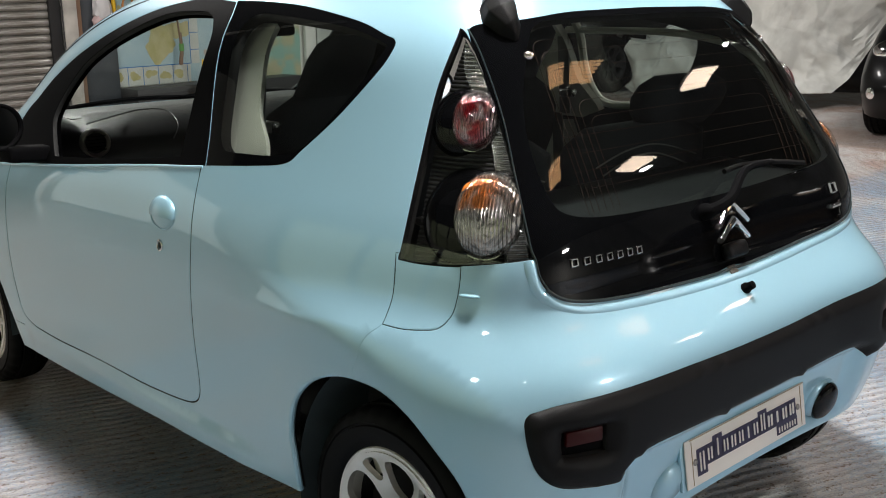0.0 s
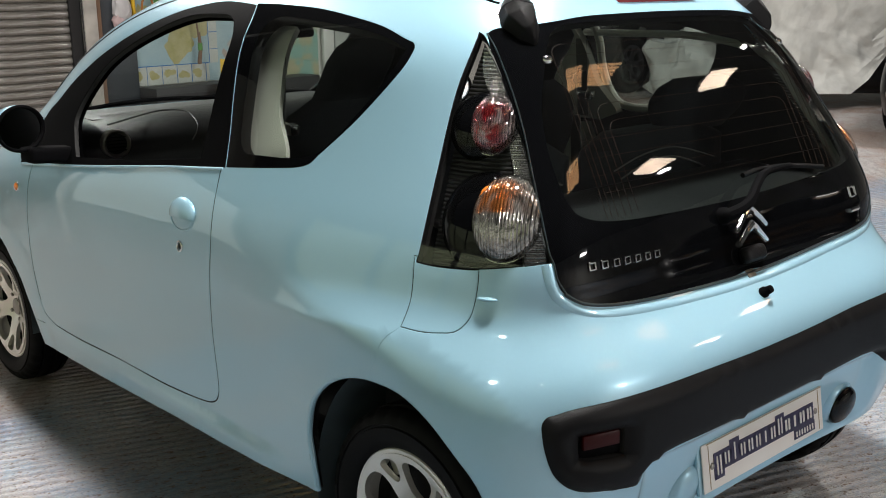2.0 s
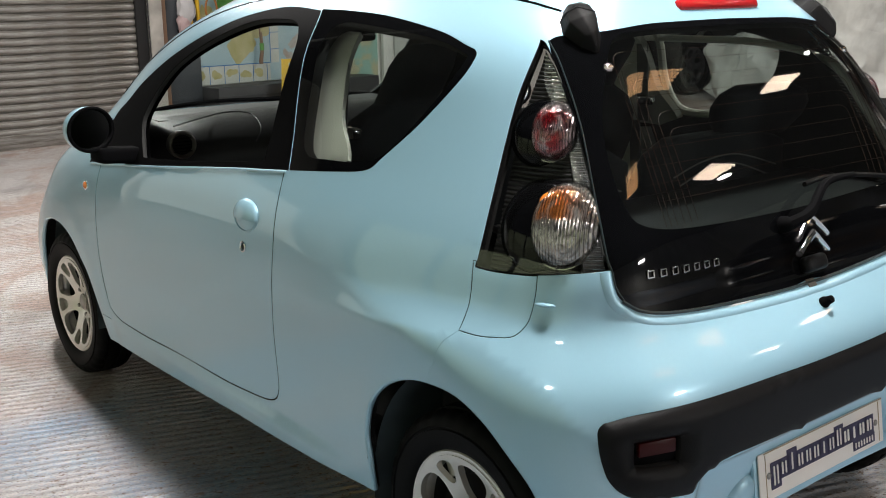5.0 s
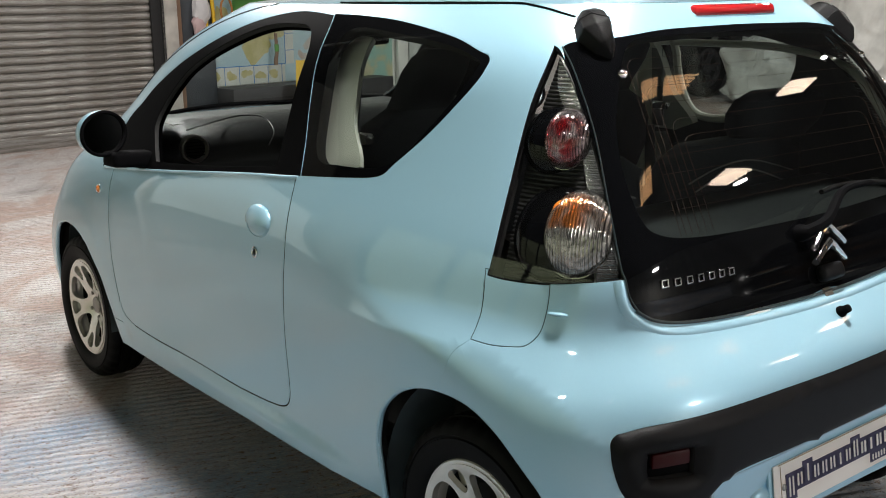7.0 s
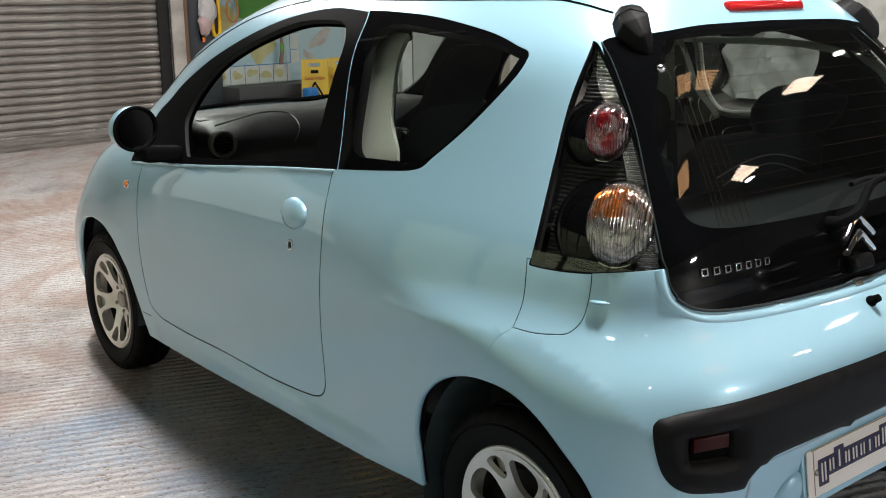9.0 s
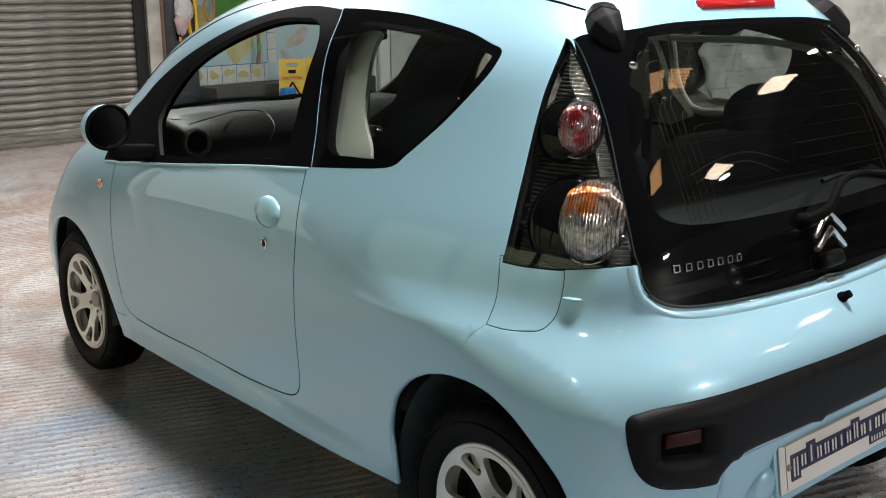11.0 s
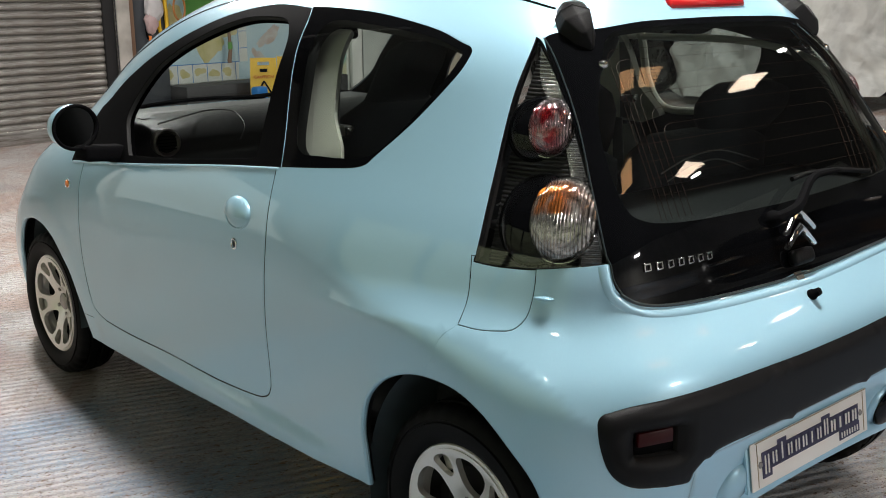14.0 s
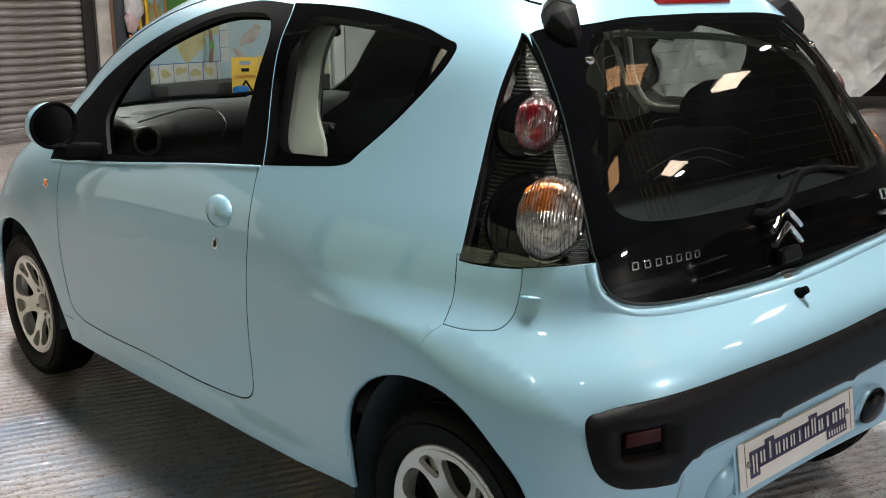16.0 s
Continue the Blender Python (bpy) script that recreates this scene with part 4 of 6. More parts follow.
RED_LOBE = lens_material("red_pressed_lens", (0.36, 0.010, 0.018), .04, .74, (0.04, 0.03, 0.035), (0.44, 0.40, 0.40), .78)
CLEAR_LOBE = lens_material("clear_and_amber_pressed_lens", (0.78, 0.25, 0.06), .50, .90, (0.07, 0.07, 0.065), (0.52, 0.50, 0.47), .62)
for side in ("left", "right"):
    lamp, other = lamps[side], side == "right"
    shape("ribbed_housing", ribs(.22, 1.0, .892, 1.335, .034, .0088, .004, side, 12), RIBBED_BLACK, lamp, "ribbed black housing")
    shape("bright_strip", ribs(0.0, lambda z: .20 + .5 * ease((z - 1.17) / .13), .892, 1.335, .030, .0088, .005, side, 6), RIBBED_CHROME, lamp, "bright ribbed reflector strip")
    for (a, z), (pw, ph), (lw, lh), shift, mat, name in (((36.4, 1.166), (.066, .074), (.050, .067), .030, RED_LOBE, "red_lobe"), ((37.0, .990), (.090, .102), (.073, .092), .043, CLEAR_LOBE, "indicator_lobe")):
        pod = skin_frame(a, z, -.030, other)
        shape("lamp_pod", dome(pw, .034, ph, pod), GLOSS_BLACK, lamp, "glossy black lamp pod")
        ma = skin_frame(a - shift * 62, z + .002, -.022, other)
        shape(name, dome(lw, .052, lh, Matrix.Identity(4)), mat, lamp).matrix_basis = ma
        shape("lobe_ring", ring(lw * 1.01, lh * 1.005, .0016, skin_frame(a - shift * 62, z + .002, -.018, other)), CHROME, lamp)
    am = skin_frame(37.0 - 1.7, 1.030, -.003, other)
    shape("indicator_bulb", dome(.026, .015, .022, am), AMBER, lamp, "amber indicator bulb behind the lens")
    bolt = skin_frame(27.07, 1.287, 0, other)
    shape("hinge_bolt", dome(.011, .008, .010, bolt, steps=16), CHROME, tailgate)
    # hinge cover: a faceted black shield with a cap, tapering down onto the glass
    bm = bmesh.new()
    OUTER = [(31.0, 1.402), (31.95, 1.378), (32.0, 1.352), (30.2, 1.327), (28.3, 1.314), (27.7, 1.318), (26.9, 1.345), (26.75, 1.372), (26.95, 1.395), (28.2, 1.411)]
    RISE = [(30.3, 1.398, .022), (31.0, 1.376, .030), (30.9, 1.354, .034), (29.5, 1.333, .026), (28.25, 1.319, .010), (27.95, 1.322, .010), (27.75, 1.348, .030), (27.55, 1.372, .036), (27.75, 1.391, .032), (28.5, 1.402, .024)]
    foot = [bm.verts.new(skin_frame(a_, z_, -.004, other).translation) for a_, z_ in OUTER]
    brow = [bm.verts.new(skin_frame(a_, z_, h_, other).translation) for a_, z_, h_ in RISE]
    crown = [bm.verts.new(skin_frame(a_, z_, h_, other).translation) for a_, z_, h_ in ((29.6, 1.388, .036), (29.3, 1.360, .042), (28.6, 1.335, .030))]
    for k in range(10):
        bm.faces.new((foot[k], foot[(k + 1) % 10], brow[(k + 1) % 10], brow[k]))
    c0, c1, c2 = crown
    for f in ((brow[0], brow[1], c0), (brow[1], brow[2], c1, c0), (brow[2], brow[3], c2, c1), (brow[3], brow[4], c2), (brow[4], brow[5], c2), (brow[5], brow[6], c2), (brow[6], brow[7], c1, c2), (brow[7], brow[8], c0, c1), (brow[8], brow[9], c0), (brow[9], brow[0], c0)):
        bm.faces.new(f)
    bmesh.ops.bevel(bm, geom=bm.edges[:], offset=.0036, segments=3, affect="EDGES", profile=.5)
    cover = shape("hinge_cover", bm, BLACK_PLASTIC, tailgate, "black plastic hinge cover")
    seam = [skin_frame(a_, z_, h_, other).translation for a_, z_, h_ in ((31.9, 1.374, .004), (31.0, 1.3745, .0305), (29.5, 1.381, .0385), (27.6, 1.374, .0365), (26.9, 1.376, .006))]
    shape("cover_seam", tube(seam, .0012, 5), NEAR_BLACK, cover)
    sx = 1 if other else -1
    top_line = [Vector(skin(a, z)[0]) for a, z in curve_through([(31.2, 1.400), (33.0, 1.409), (34.4, 1.416), (36.4, 1.423), (38.2, 1.428), (41.0, 1.4295), (48, 1.43), (60, 1.43), (75, 1.43), (95, 1.43)], 3, closed=False)]
    shape("roof_seam", tube([Vector((-sx * p.x, p.y, p.z + .001)) for p in top_line], .0026, 6), SATIN_BLACK, car, "black roof ditch strip")

# high brake lamp over the tailgate
bm = bmesh.new()
box(.306, .022, .028, (0, .394, 1.4075), .010, (-20, 0, 0), 3, bm)
shape("high_brake_lamp", bm, RED_LENS, car, "red high-level brake lamp")
shape("brake_lamp_base", box(.318, .03, .020, (0, .398, 1.391), .006, (-20, 0, 0)), PAINT, car)

# rear wiper: pivot, arm and blade
p0, p1, p2, p3 = (skin_frame(a, z, l).translation for a, z, l in ((3.6, .925, .018), (0.5, .940, .040), (-5.0, .990, .034), (-12.5, .996, .024)))
shape("wiper_pivot", dome(.020, .032, .020, skin_frame(3.6, .925)), SATIN_BLACK, tailgate)
arm = curve_through([p0, p1, p2, p3], 6, closed=False)
shape("wiper_arm", tube(arm, .010, 8, None, [1.5 - .8 * i / (len(arm) - 1) for i in range(len(arm))]), SATIN_BLACK, tailgate, "black rear wiper arm")
blade = [skin_frame(a, z, .014).translation for a, z in ((-2.0, .998), (-6.0, 1.003), (-11, 1.000), (-16, .990), (-20.0, .978))]
shape("wiper_blade", tube(curve_through(blade, 4, closed=False), .0065, 6), RUBBER, tailgate, "black rubber wiper blade")
shape("tailgate_grip", box(.085, .030, .038, skin_frame(-1.1, .826, .010).translation, .012, (-22, 0, 0), 3), BLACK_PLASTIC, tailgate, "black tailgate release grip")
shape("bump_stop", lathe([(0, .0005), (0, .013), (.008, .013), (.012, .010), (.026, .009), (.028, .0005)], 20, None, Matrix.Translation(Vector(skin(0.0, .746)[0])) @ pose(0, 0, 0, 0, 0, -90) @ pose(0, 0, 0, 0, -35, 0)), SATIN_BLACK, bumper, "black rubber bump stop")
bm = box(.030, .004, .020, skin_frame(0, .786, .002).translation, .0015, (-40, 0, 0))
shape("tailgate_catch", bm, STEEL, bumper)


def emblem_bar(a0, z0, a1, z1, thick, lift=.004, name="badge_bar"):
    pts = [skin_frame(a0 + (a1 - a0) * t, z0 + (z1 - z0) * t, lift).translation for t in (0, .5, 1)]
    return shape(name, tube(pts, thick, 6), CHROME, badge)


# maker's badges as plain chrome shapes
badge = new("badge")
badge.parent = tailgate
tagged(badge, "plain chrome badges on the black glass")
for k in range(7):
    m = skin_frame(26.2 - k * 1.56, .893 - k * .0012, .002)
    bm = bmesh.new()
    for w, h, x, z in ((.018, .0034, 0, .0068), (.018, .0034, 0, -.0068), (.0034, .0165, -.0075, 0), (.0034, .0165, .0075, 0)):
        box(w, .004, h, (x, 0, z), .0009, (0, 0, 0), 1, bm)
    bmesh.ops.transform(bm, matrix=m, verts=bm.verts)
    shape("badge_bar", bm, CHROME, badge)
for apex, foot_a, foot_b in (((-2.3, .941), (.95, .894), (-5.2, .892)), ((-2.3, .901), (.95, .861), (-5.0, .855))):
    bm = bmesh.new()
    for foot in (foot_a, foot_b):
        ends = []
        for t in np.linspace(0, 1, 7):
            a, z = apex[0] + (foot[0] - apex[0]) * t, apex[1] + (foot[1] - apex[1]) * (.75 * t + .25 * t * t)
            deep = .021 - .006 * t
            ends.append([bm.verts.new(skin_frame(a, z - dz, lift).translation) for dz, lift in ((0, .001), (.003, .007), (deep * .5, .010), (deep - .003, .007), (deep, .001))])
        for u, v in zip(ends, ends[1:]):
            for k in range(4):
                bm.faces.new((u[k], u[k + 1], v[k + 1], v[k]))
        bm.faces.new(ends[-1])
    shape("chevron_bar", bm, CHROME, badge)
for a, z in ((-23.8, .905), (-24.8, .905)):
    emblem_bar(a, z - .012, a, z + .012, .003)
emblem_bar(-23.8, .893, -24.6, .893, .003)
emblem_bar(-23.8, .917, -24.6, .917, .003)
emblem_bar(-23.3, .858, -24.9, .860, .006)

# heater wires on the inside of the rear pane: each runs across and bends down at its end
WIRES = [(26.3, 1.318), (25.4, 1.296), (24.2, 1.262), (22.8, 1.228), (21.4, 1.194), (20.0, 1.160)]


def wire_point(a, z):
    p = Vector(skin(abs(a), z, .003)[0])
    return Vector((p.x if a > 0 else -p.x, p.y, p.z))


for a0, z0 in WIRES:
    for sgn in (1, -1):
        drop = [wire_point(sgn * (a0 - (z0 - z) * 9), z) for z in np.linspace(.975, z0 - .022, 9)]
        turn = [wire_point(sgn * (a0 - .3), z0 - .012), wire_point(sgn * (a0 - .9), z0 - .003), wire_point(sgn * (a0 - 2.2), z0)]
        shape("heater_wire", tube(curve_through(drop + turn, 3, closed=False), .0006, 5), COPPER_WIRE, tailgate)
    shape("heater_wire", tube([wire_point(a, z0) for a in np.linspace(2.2 - a0, a0 - 2.2, 30)], .0004, 4), COPPER_WIRE, tailgate)
for z in (1.126, 1.092, 1.058, 1.024):
    shape("heater_wire", tube([wire_point(a, z) for a in np.linspace(-24.5, 24.5, 30)], .0004, 4), COPPER_WIRE, tailgate)

# reflectors in the bumper strip, the fog lamp and its blank twin
for other in (False, True):
    m = skin_frame(27.4, .568, -.018, other)
    bm = box(.10, .008, .055, (0, 0, 0), .002)
    bmesh.ops.transform(bm, matrix=m, verts=bm.verts)
    shape("reflector_recess", bm, SATIN_BLACK, trim)
    bm = box(.084, .014, .030, (0, .010, .010), .004)
    bmesh.ops.transform(bm, matrix=m, verts=bm.verts)
    shape("reflector", bm, DARK_RED, trim, "dark red bumper reflector")
    m = skin_frame(18.2 if other else 13.9, .372 if other else .358, -.010, other)
    shape("fog_lamp_boss", dome(.062, .034, .058, m), PAINT, bumper)
    if other:
        shape("fog_lamp", dome(.044, .026, .054, skin_frame(18.2, .372, .014, True)), GLOSS_BLACK, bumper, "dark oval rear fog lamp")

# number plate legend: plain pale bars on a violet band that follows their heights
x = -.213
for k in range(13):
    w, up, down = .0262 if k < 9 else .0275, .0, .0
    if k in (2, 8):
        up = .012
    if k == 0:
        down = .016
    bm = box(w + .013, .0012, .046 + up + down, (x + w / 2, -.0031, (up - down) / 2 + .004), .0004, (0, 0, 0), 1)
    shape("legend_band", bm, PURPLE, plate, "violet legend band")
    bm = bmesh.new()
    for share in ((.22, .72) if k % 4 != 2 else (.45,)):
        box(w * (.20 if k < 9 else .27), .0014, .028 + up + down, (x + w * share, -.0042, (up - down) / 2 + .004), .0014, (0, 0, 0), 1, bm)
    shape("legend_bar", bm, PLATE_WHITE, plate)
    x += w * 1.235
bm = bmesh.new()
box(.098, .0011, .026, (.168, -.0030, -.031), .0004, (0, 0, 0), 1, bm)
shape("legend_band", bm, PURPLE, plate)
for k in range(7):
    bm = box(.0052, .0014, .014, (.130 + k * .0125, -.0041, -.032), .0012, (0, 0, 0), 1)
    shape("legend_bar", bm, PLATE_WHITE, plate)
for w, h, x, z in ((.50, .0022, .008, .0535), (.0022, .100, .240, 0), (.0018, .100, -.236, 0)):
    shape("plate_edge", box(w, .0016, h, (x, -.0026, z), .0005, (0, 0, 0), 1), BRASS, plate, "tarnished edge line")
for x in (-.225, .225):
    shape("plate_screw", dome(.008, .004, .008, pose(x, -.002, 0) @ pose(0, 0, 0, 0, 0, 180), steps=14), STEEL, plate)

tab_bm = dome(.022, .012, .005, skin_frame(36.4, .834))
shape("lamp_clip", tab_bm, PAINT, bumper)

# doors: handle, lock, side repeater, mirror
for side in ("left", "right"):
    other, door = side == "right", doors[side]
    m = skin_frame(96.4, .872, 0, other)
    shape("handle_dish", ring(.062, .043, .0022, skin_frame(96.4, .870, -.0005, other), 40), PAINT, door)
    shape("handle_cup", dome(.060, .006, .041, m), PAINT, door)
    flap = dome(.062, .020, .043, m)
    bmesh.ops.bisect_plane(flap, geom=flap.verts[:] + flap.edges[:] + flap.faces[:], plane_co=m @ Vector((0, 0, -.012)), plane_no=(m.to_3x3() @ Vector((0, 0, 1))), clear_inner=True)
    bmesh.ops.holes_fill(flap, edges=[e for e in flap.edges if len(e.link_faces) == 1])
    shape("door_handle", flap, PAINT, door, "pale blue flap door handle")
    shape("lock_barrel", dome(.009, .003, .009, skin_frame(97, .784, 0, other)), NEAR_BLACK, door)
    shape("lock_ring", ring(.0125, .0135, .0026, skin_frame(97, .784, .001, other), 24), CHROME, door, "chrome lock ring")
    shape("side_repeater", dome(.019, .009, .013, skin_frame(147.6, .795, 0, other)), AMBER, car, "small side indicator")
    shape("repeater_ring", ring(.020, .014, .0025, skin_frame(147.6, .795, .001, other), 24), CHROME, car)
    sx = 1 if other else -1
    # mirror: bowl-shaped housing, pane and foot; the pane is turned towards the driver
    bm, rows = bmesh.new(), []
    for y, w, h in ((.0, .078, .066), (.014, .084, .071), (.045, .082, .069), (.085, .066, .056), (.115, .042, .036), (.128, .014, .012)):
        rows.append([bm.verts.new((sx * (.898 + w * math.cos(t)), 2.062 + y - .30 * w * math.cos(t), 1.036 + h * math.sin(t))) for t in (k * math.tau / 36 for k in range(36))])
    for a, b in zip(rows, rows[1:]):
        for k in range(36):
            bm.faces.new((a[k], a[(k + 1) % 36], b[(k + 1) % 36], b[k]))
    bm.faces.new(rows[-1])
    shape("mirror_housing", bm, PAINT, door, "pale blue mirror cap")
    rim_pts = [Vector((sx * (.898 + .079 * math.cos(t)), 2.062 - .30 * .079 * math.cos(t), 1.036 + .067 * math.sin(t))) for t in np.linspace(0, math.tau, 40)]
    shape("mirror_rim", tube(rim_pts, .0058, 10), SATIN_BLACK, door, "black mirror rim")
    glass = bmesh.new()
    glass.faces.new([glass.verts.new((sx * (.898 + .074 * math.cos(t)), 2.066 - .30 * .074 * math.cos(t), 1.036 + .063 * math.sin(t))) for t in np.linspace(0, math.tau, 36, endpoint=False)])
    shape("mirror_glass", glass, MIRROR, door, smooth=False)
    foot = bmesh.new()
    box(.175, .085, .050, (sx * .800, 2.085, .945), .014, (0, sx * -5, sx * -6), 3, foot)
    shape("mirror_foot", foot, SATIN_BLACK, door, "black mirror foot")
    sill_line = curve_through([(148.0, .876), (141.0, .9025), (128.0, .937), (116.4, .9612), (104.0, .981), (92.1, .9950), (86.2, 1.0020)], 6, closed=False)
    sill_pts = [Vector(skin(float(a), float(z) - .002, .0015)[0]) for a, z in sill_line]
    shape("door_edge", tube([Vector((-sx * q.x, q.y, q.z)) for q in sill_pts], .0042, 8), PAINT, door)

# windscreen wipers resting on the scuttle
for x0, x1 in ((-.45, .20), (.10, .62)):
    pts = []
    for t in np.linspace(0, 1, 7):
        x = x0 + (x1 - x0) * t
        y = 2.775 - .45 * x * x - .03 * t
        pts.append((x, y, 1.004 + .012 * math.sin(t * math.pi)))
    shape("windscreen_wiper", tube(pts, .009, 6), SATIN_BLACK, car, "black windscreen wiper")
shape("scuttle", box(1.02, .12, .03, (0, 2.735, .972), .01), SATIN_BLACK, car)


# ---- inside the car ----
def loft(sections, material, name, parent, label="", caps=True):
    bm, rows = bmesh.new(), []
    for ring_points in sections:
        rows.append([bm.verts.new(p) for p in ring_points])
    n = len(rows[0])
    for a, b in zip(rows, rows[1:]):
        for k in range(n):
            bm.faces.new((a[k], a[(k + 1) % n], b[(k + 1) % n], b[k]))
    if caps:
        bm.faces.new(rows[0])
        bm.faces.new(rows[-1])
    return shape(name, bm, material, parent, label)


def cushion(name, cx, stations, material, parent, label=""):
    """An upholstered body of rounded cross-sections; a station gives height, front y, depth, half width."""
    rows = []
    for z, y, d, w in stations:
        row = []
        for k in range(28):
            t = k * math.tau / 28
            c, s = math.cos(t), math.sin(t)
            row.append((cx + w * math.copysign(abs(c) ** .55, c), y - d / 2 + d / 2 * math.copysign(abs(s) ** .7, s), z))
        rows.append(row)
    return loft(rows, material, name, parent, label)


profile = curve_through([(2.86, .95), (2.80, .985), (2.62, .998), (2.40, 1.016), (2.27, 1.018), (2.17, .995), (2.10, .945), (2.085, .88), (2.12, .80), (2.22, .70), (2.30, .55), (2.5, .5), (2.8, .55)], 4)


def ahead_limit(x, z):
    """How far ahead the skin reaches at a distance x from the middle and a height z."""
    s, f = float(front_from(z)), float(front_end(z))
    return s + (f - s) * max(0.0, 1 - (abs(x) / float(half_width(z))) ** float(squareness(z))) ** (1 / float(front_power(z)))


rows = []
for x in (-.70, -.69, -.66, -.60, -.45, -.25, 0, .25, .45, .60, .66, .69, .70):
    q = 1 - .10 * (abs(x) / .7) ** 6
    back = .10 * (abs(x) / .7) ** 3
    rows.append([(x, min(2.86 - (2.86 - y) * q + back * (y < 2.6) * .6, ahead_limit(x, .75 + (z - .75) * q) - .05), .75 + (z - .75) * q) for y, z in profile])
dash = loft(rows, DASH, "dashboard", car, "dark grey moulded dashboard")
shape("dash_top", box(1.12, .30, .012, (0, 2.46, 1.008), .005), DASH_LIGHT, dash, "mid grey dashboard top pad")
shape("glovebox_seam", tube(curve_through([(-.585, 2.14, 1.012), (-.45, 2.20, 1.024), (-.33, 2.25, 1.030), (-.26, 2.20, 1.024), (-.27, 2.11, .985), (-.30, 2.095, .94)], 5, closed=False), .0025, 6), DASH_LIGHT, dash)
VENT = pose(-.585, 2.085, .955, 0, 0, -8)
shape("vent_ring", lathe([(0, .034), (-.012, .042), (-.006, .047), (.03, .046), (.03, .034), (0, .034)], 30, None, VENT @ pose(0, 0, 0, 0, 0, 90)), STEEL, dash, "silver air vent ring")
shape("vent_core", lathe([(0, .0005), (0, .035)], 24, None, VENT @ pose(0, 0, 0, 0, 0, 90)), NEAR_BLACK, dash)
for k in range(-2, 3):
    bm = box(.062, .006, .003, (0, -.004, k * .011))
    bmesh.ops.transform(bm, matrix=VENT, verts=bm.verts)
    shape("vent_slat", bm, SATIN_BLACK, dash)
wheel_m = pose(.37, 1.98, .935, 62, 0, 0)
column = tube([wheel_m @ Vector((.175 * math.cos(t), .175 * math.sin(t), 0)) for t in np.linspace(0, math.tau, 40)], .015, 8)
wheel_rim = shape("steering_wheel", column, DASH, car, "dark grey steering wheel")
bm = box(.30, .05, .03, (0, 0, -.01), .012)
box(.05, .15, .025, (0, -.08, -.01), .01, bm=bm)
bmesh.ops.transform(bm, matrix=wheel_m, verts=bm.verts)
shape("steering_hub", bm, DASH, wheel_rim)
for cx in (-.36, .36):
    seat = cushion("front_seat", cx, [(0.5, 1.51, 0.22, 0.2), (0.6, 1.47, 0.22, 0.235), (0.8, 1.39, 0.21, 0.245), (0.95, 1.31, 0.2, 0.24), (1.05, 1.26, 0.18, 0.215), (1.11, 1.220, 0.15, 0.165), (1.15, 1.195, 0.11, 0.095), (1.18, 1.175, 0.105, 0.092), (1.25, 1.125, 0.105, 0.094), (1.29, 1.088, 0.09, 0.084), (1.312, 1.058, 0.06, 0.058)], SEAT_CLOTH, car, "dark blue-grey cloth front seat")
    cushion("seat_base", cx, [(.38, 2.02, .50, .22), (.44, 2.04, .52, .24), (.52, 2.04, .52, .245), (.56, 2.00, .46, .22)], SEAT_CLOTH, seat)
    # pale printed tag sewn to the seat's side
    shape("seat_tag", box(.004, .085, .030, (cx - .243, 1.19, 1.0), .001, (20, 0, 0)), WHITE, seat)
for cx in (-.31, .31):
    back = cushion("rear_seat", cx, [(.50, .85, .16, .28), (.70, .80, .16, .29), (.92, .73, .15, .285), (1.01, .69, .12, .26), (1.05, .67, .08, .19)], SEAT_CLOTH, car, "dark cloth rear seat back")
    cushion("head_restraint", cx * 1.53, [(1.03, .67, .07, .11), (1.08, .67, .10, .155), (1.12, .66, .105, .165), (1.155, .645, .09, .145), (1.178, .63, .05, .09)], SEAT_CLOTH, back)
    for reach, low in ((.205, .955), (.175, .93)):
        pts = [(cx - reach, .582, low), (cx - reach * .5, .566, low + .035), (cx + reach * .2, .566, low + .04), (cx + reach, .582, low - .01)]
        shape("seat_piping", tube(curve_through(pts, 6, closed=False), .0024, 5), BELT, back, "grey stitched piping")
shape("parcel_shelf", box(1.16, .30, .02, (0, .40, .915), .008, (4, 0, 0)), DASH, car, "dark parcel shelf")
shape("load_liner", box(1.2, .5, .4, (0, .48, .55), .04), NEAR_BLACK, car)
shape("cabin_floor", box(1.3, 1.9, .05, (0, 1.7, .36), .01), NEAR_BLACK, car)
cab_mirror = shape("rear_view_mirror", box(.21, .03, .065, (.10, 2.05, 1.300), .014, (-8, 0, 12), 3), SATIN_BLACK, car, "black interior mirror")
shape("mirror_stalk", tube([(.10, 2.06, 1.32), (.08, 2.16, 1.385)], .008), SATIN_BLACK, cab_mirror)

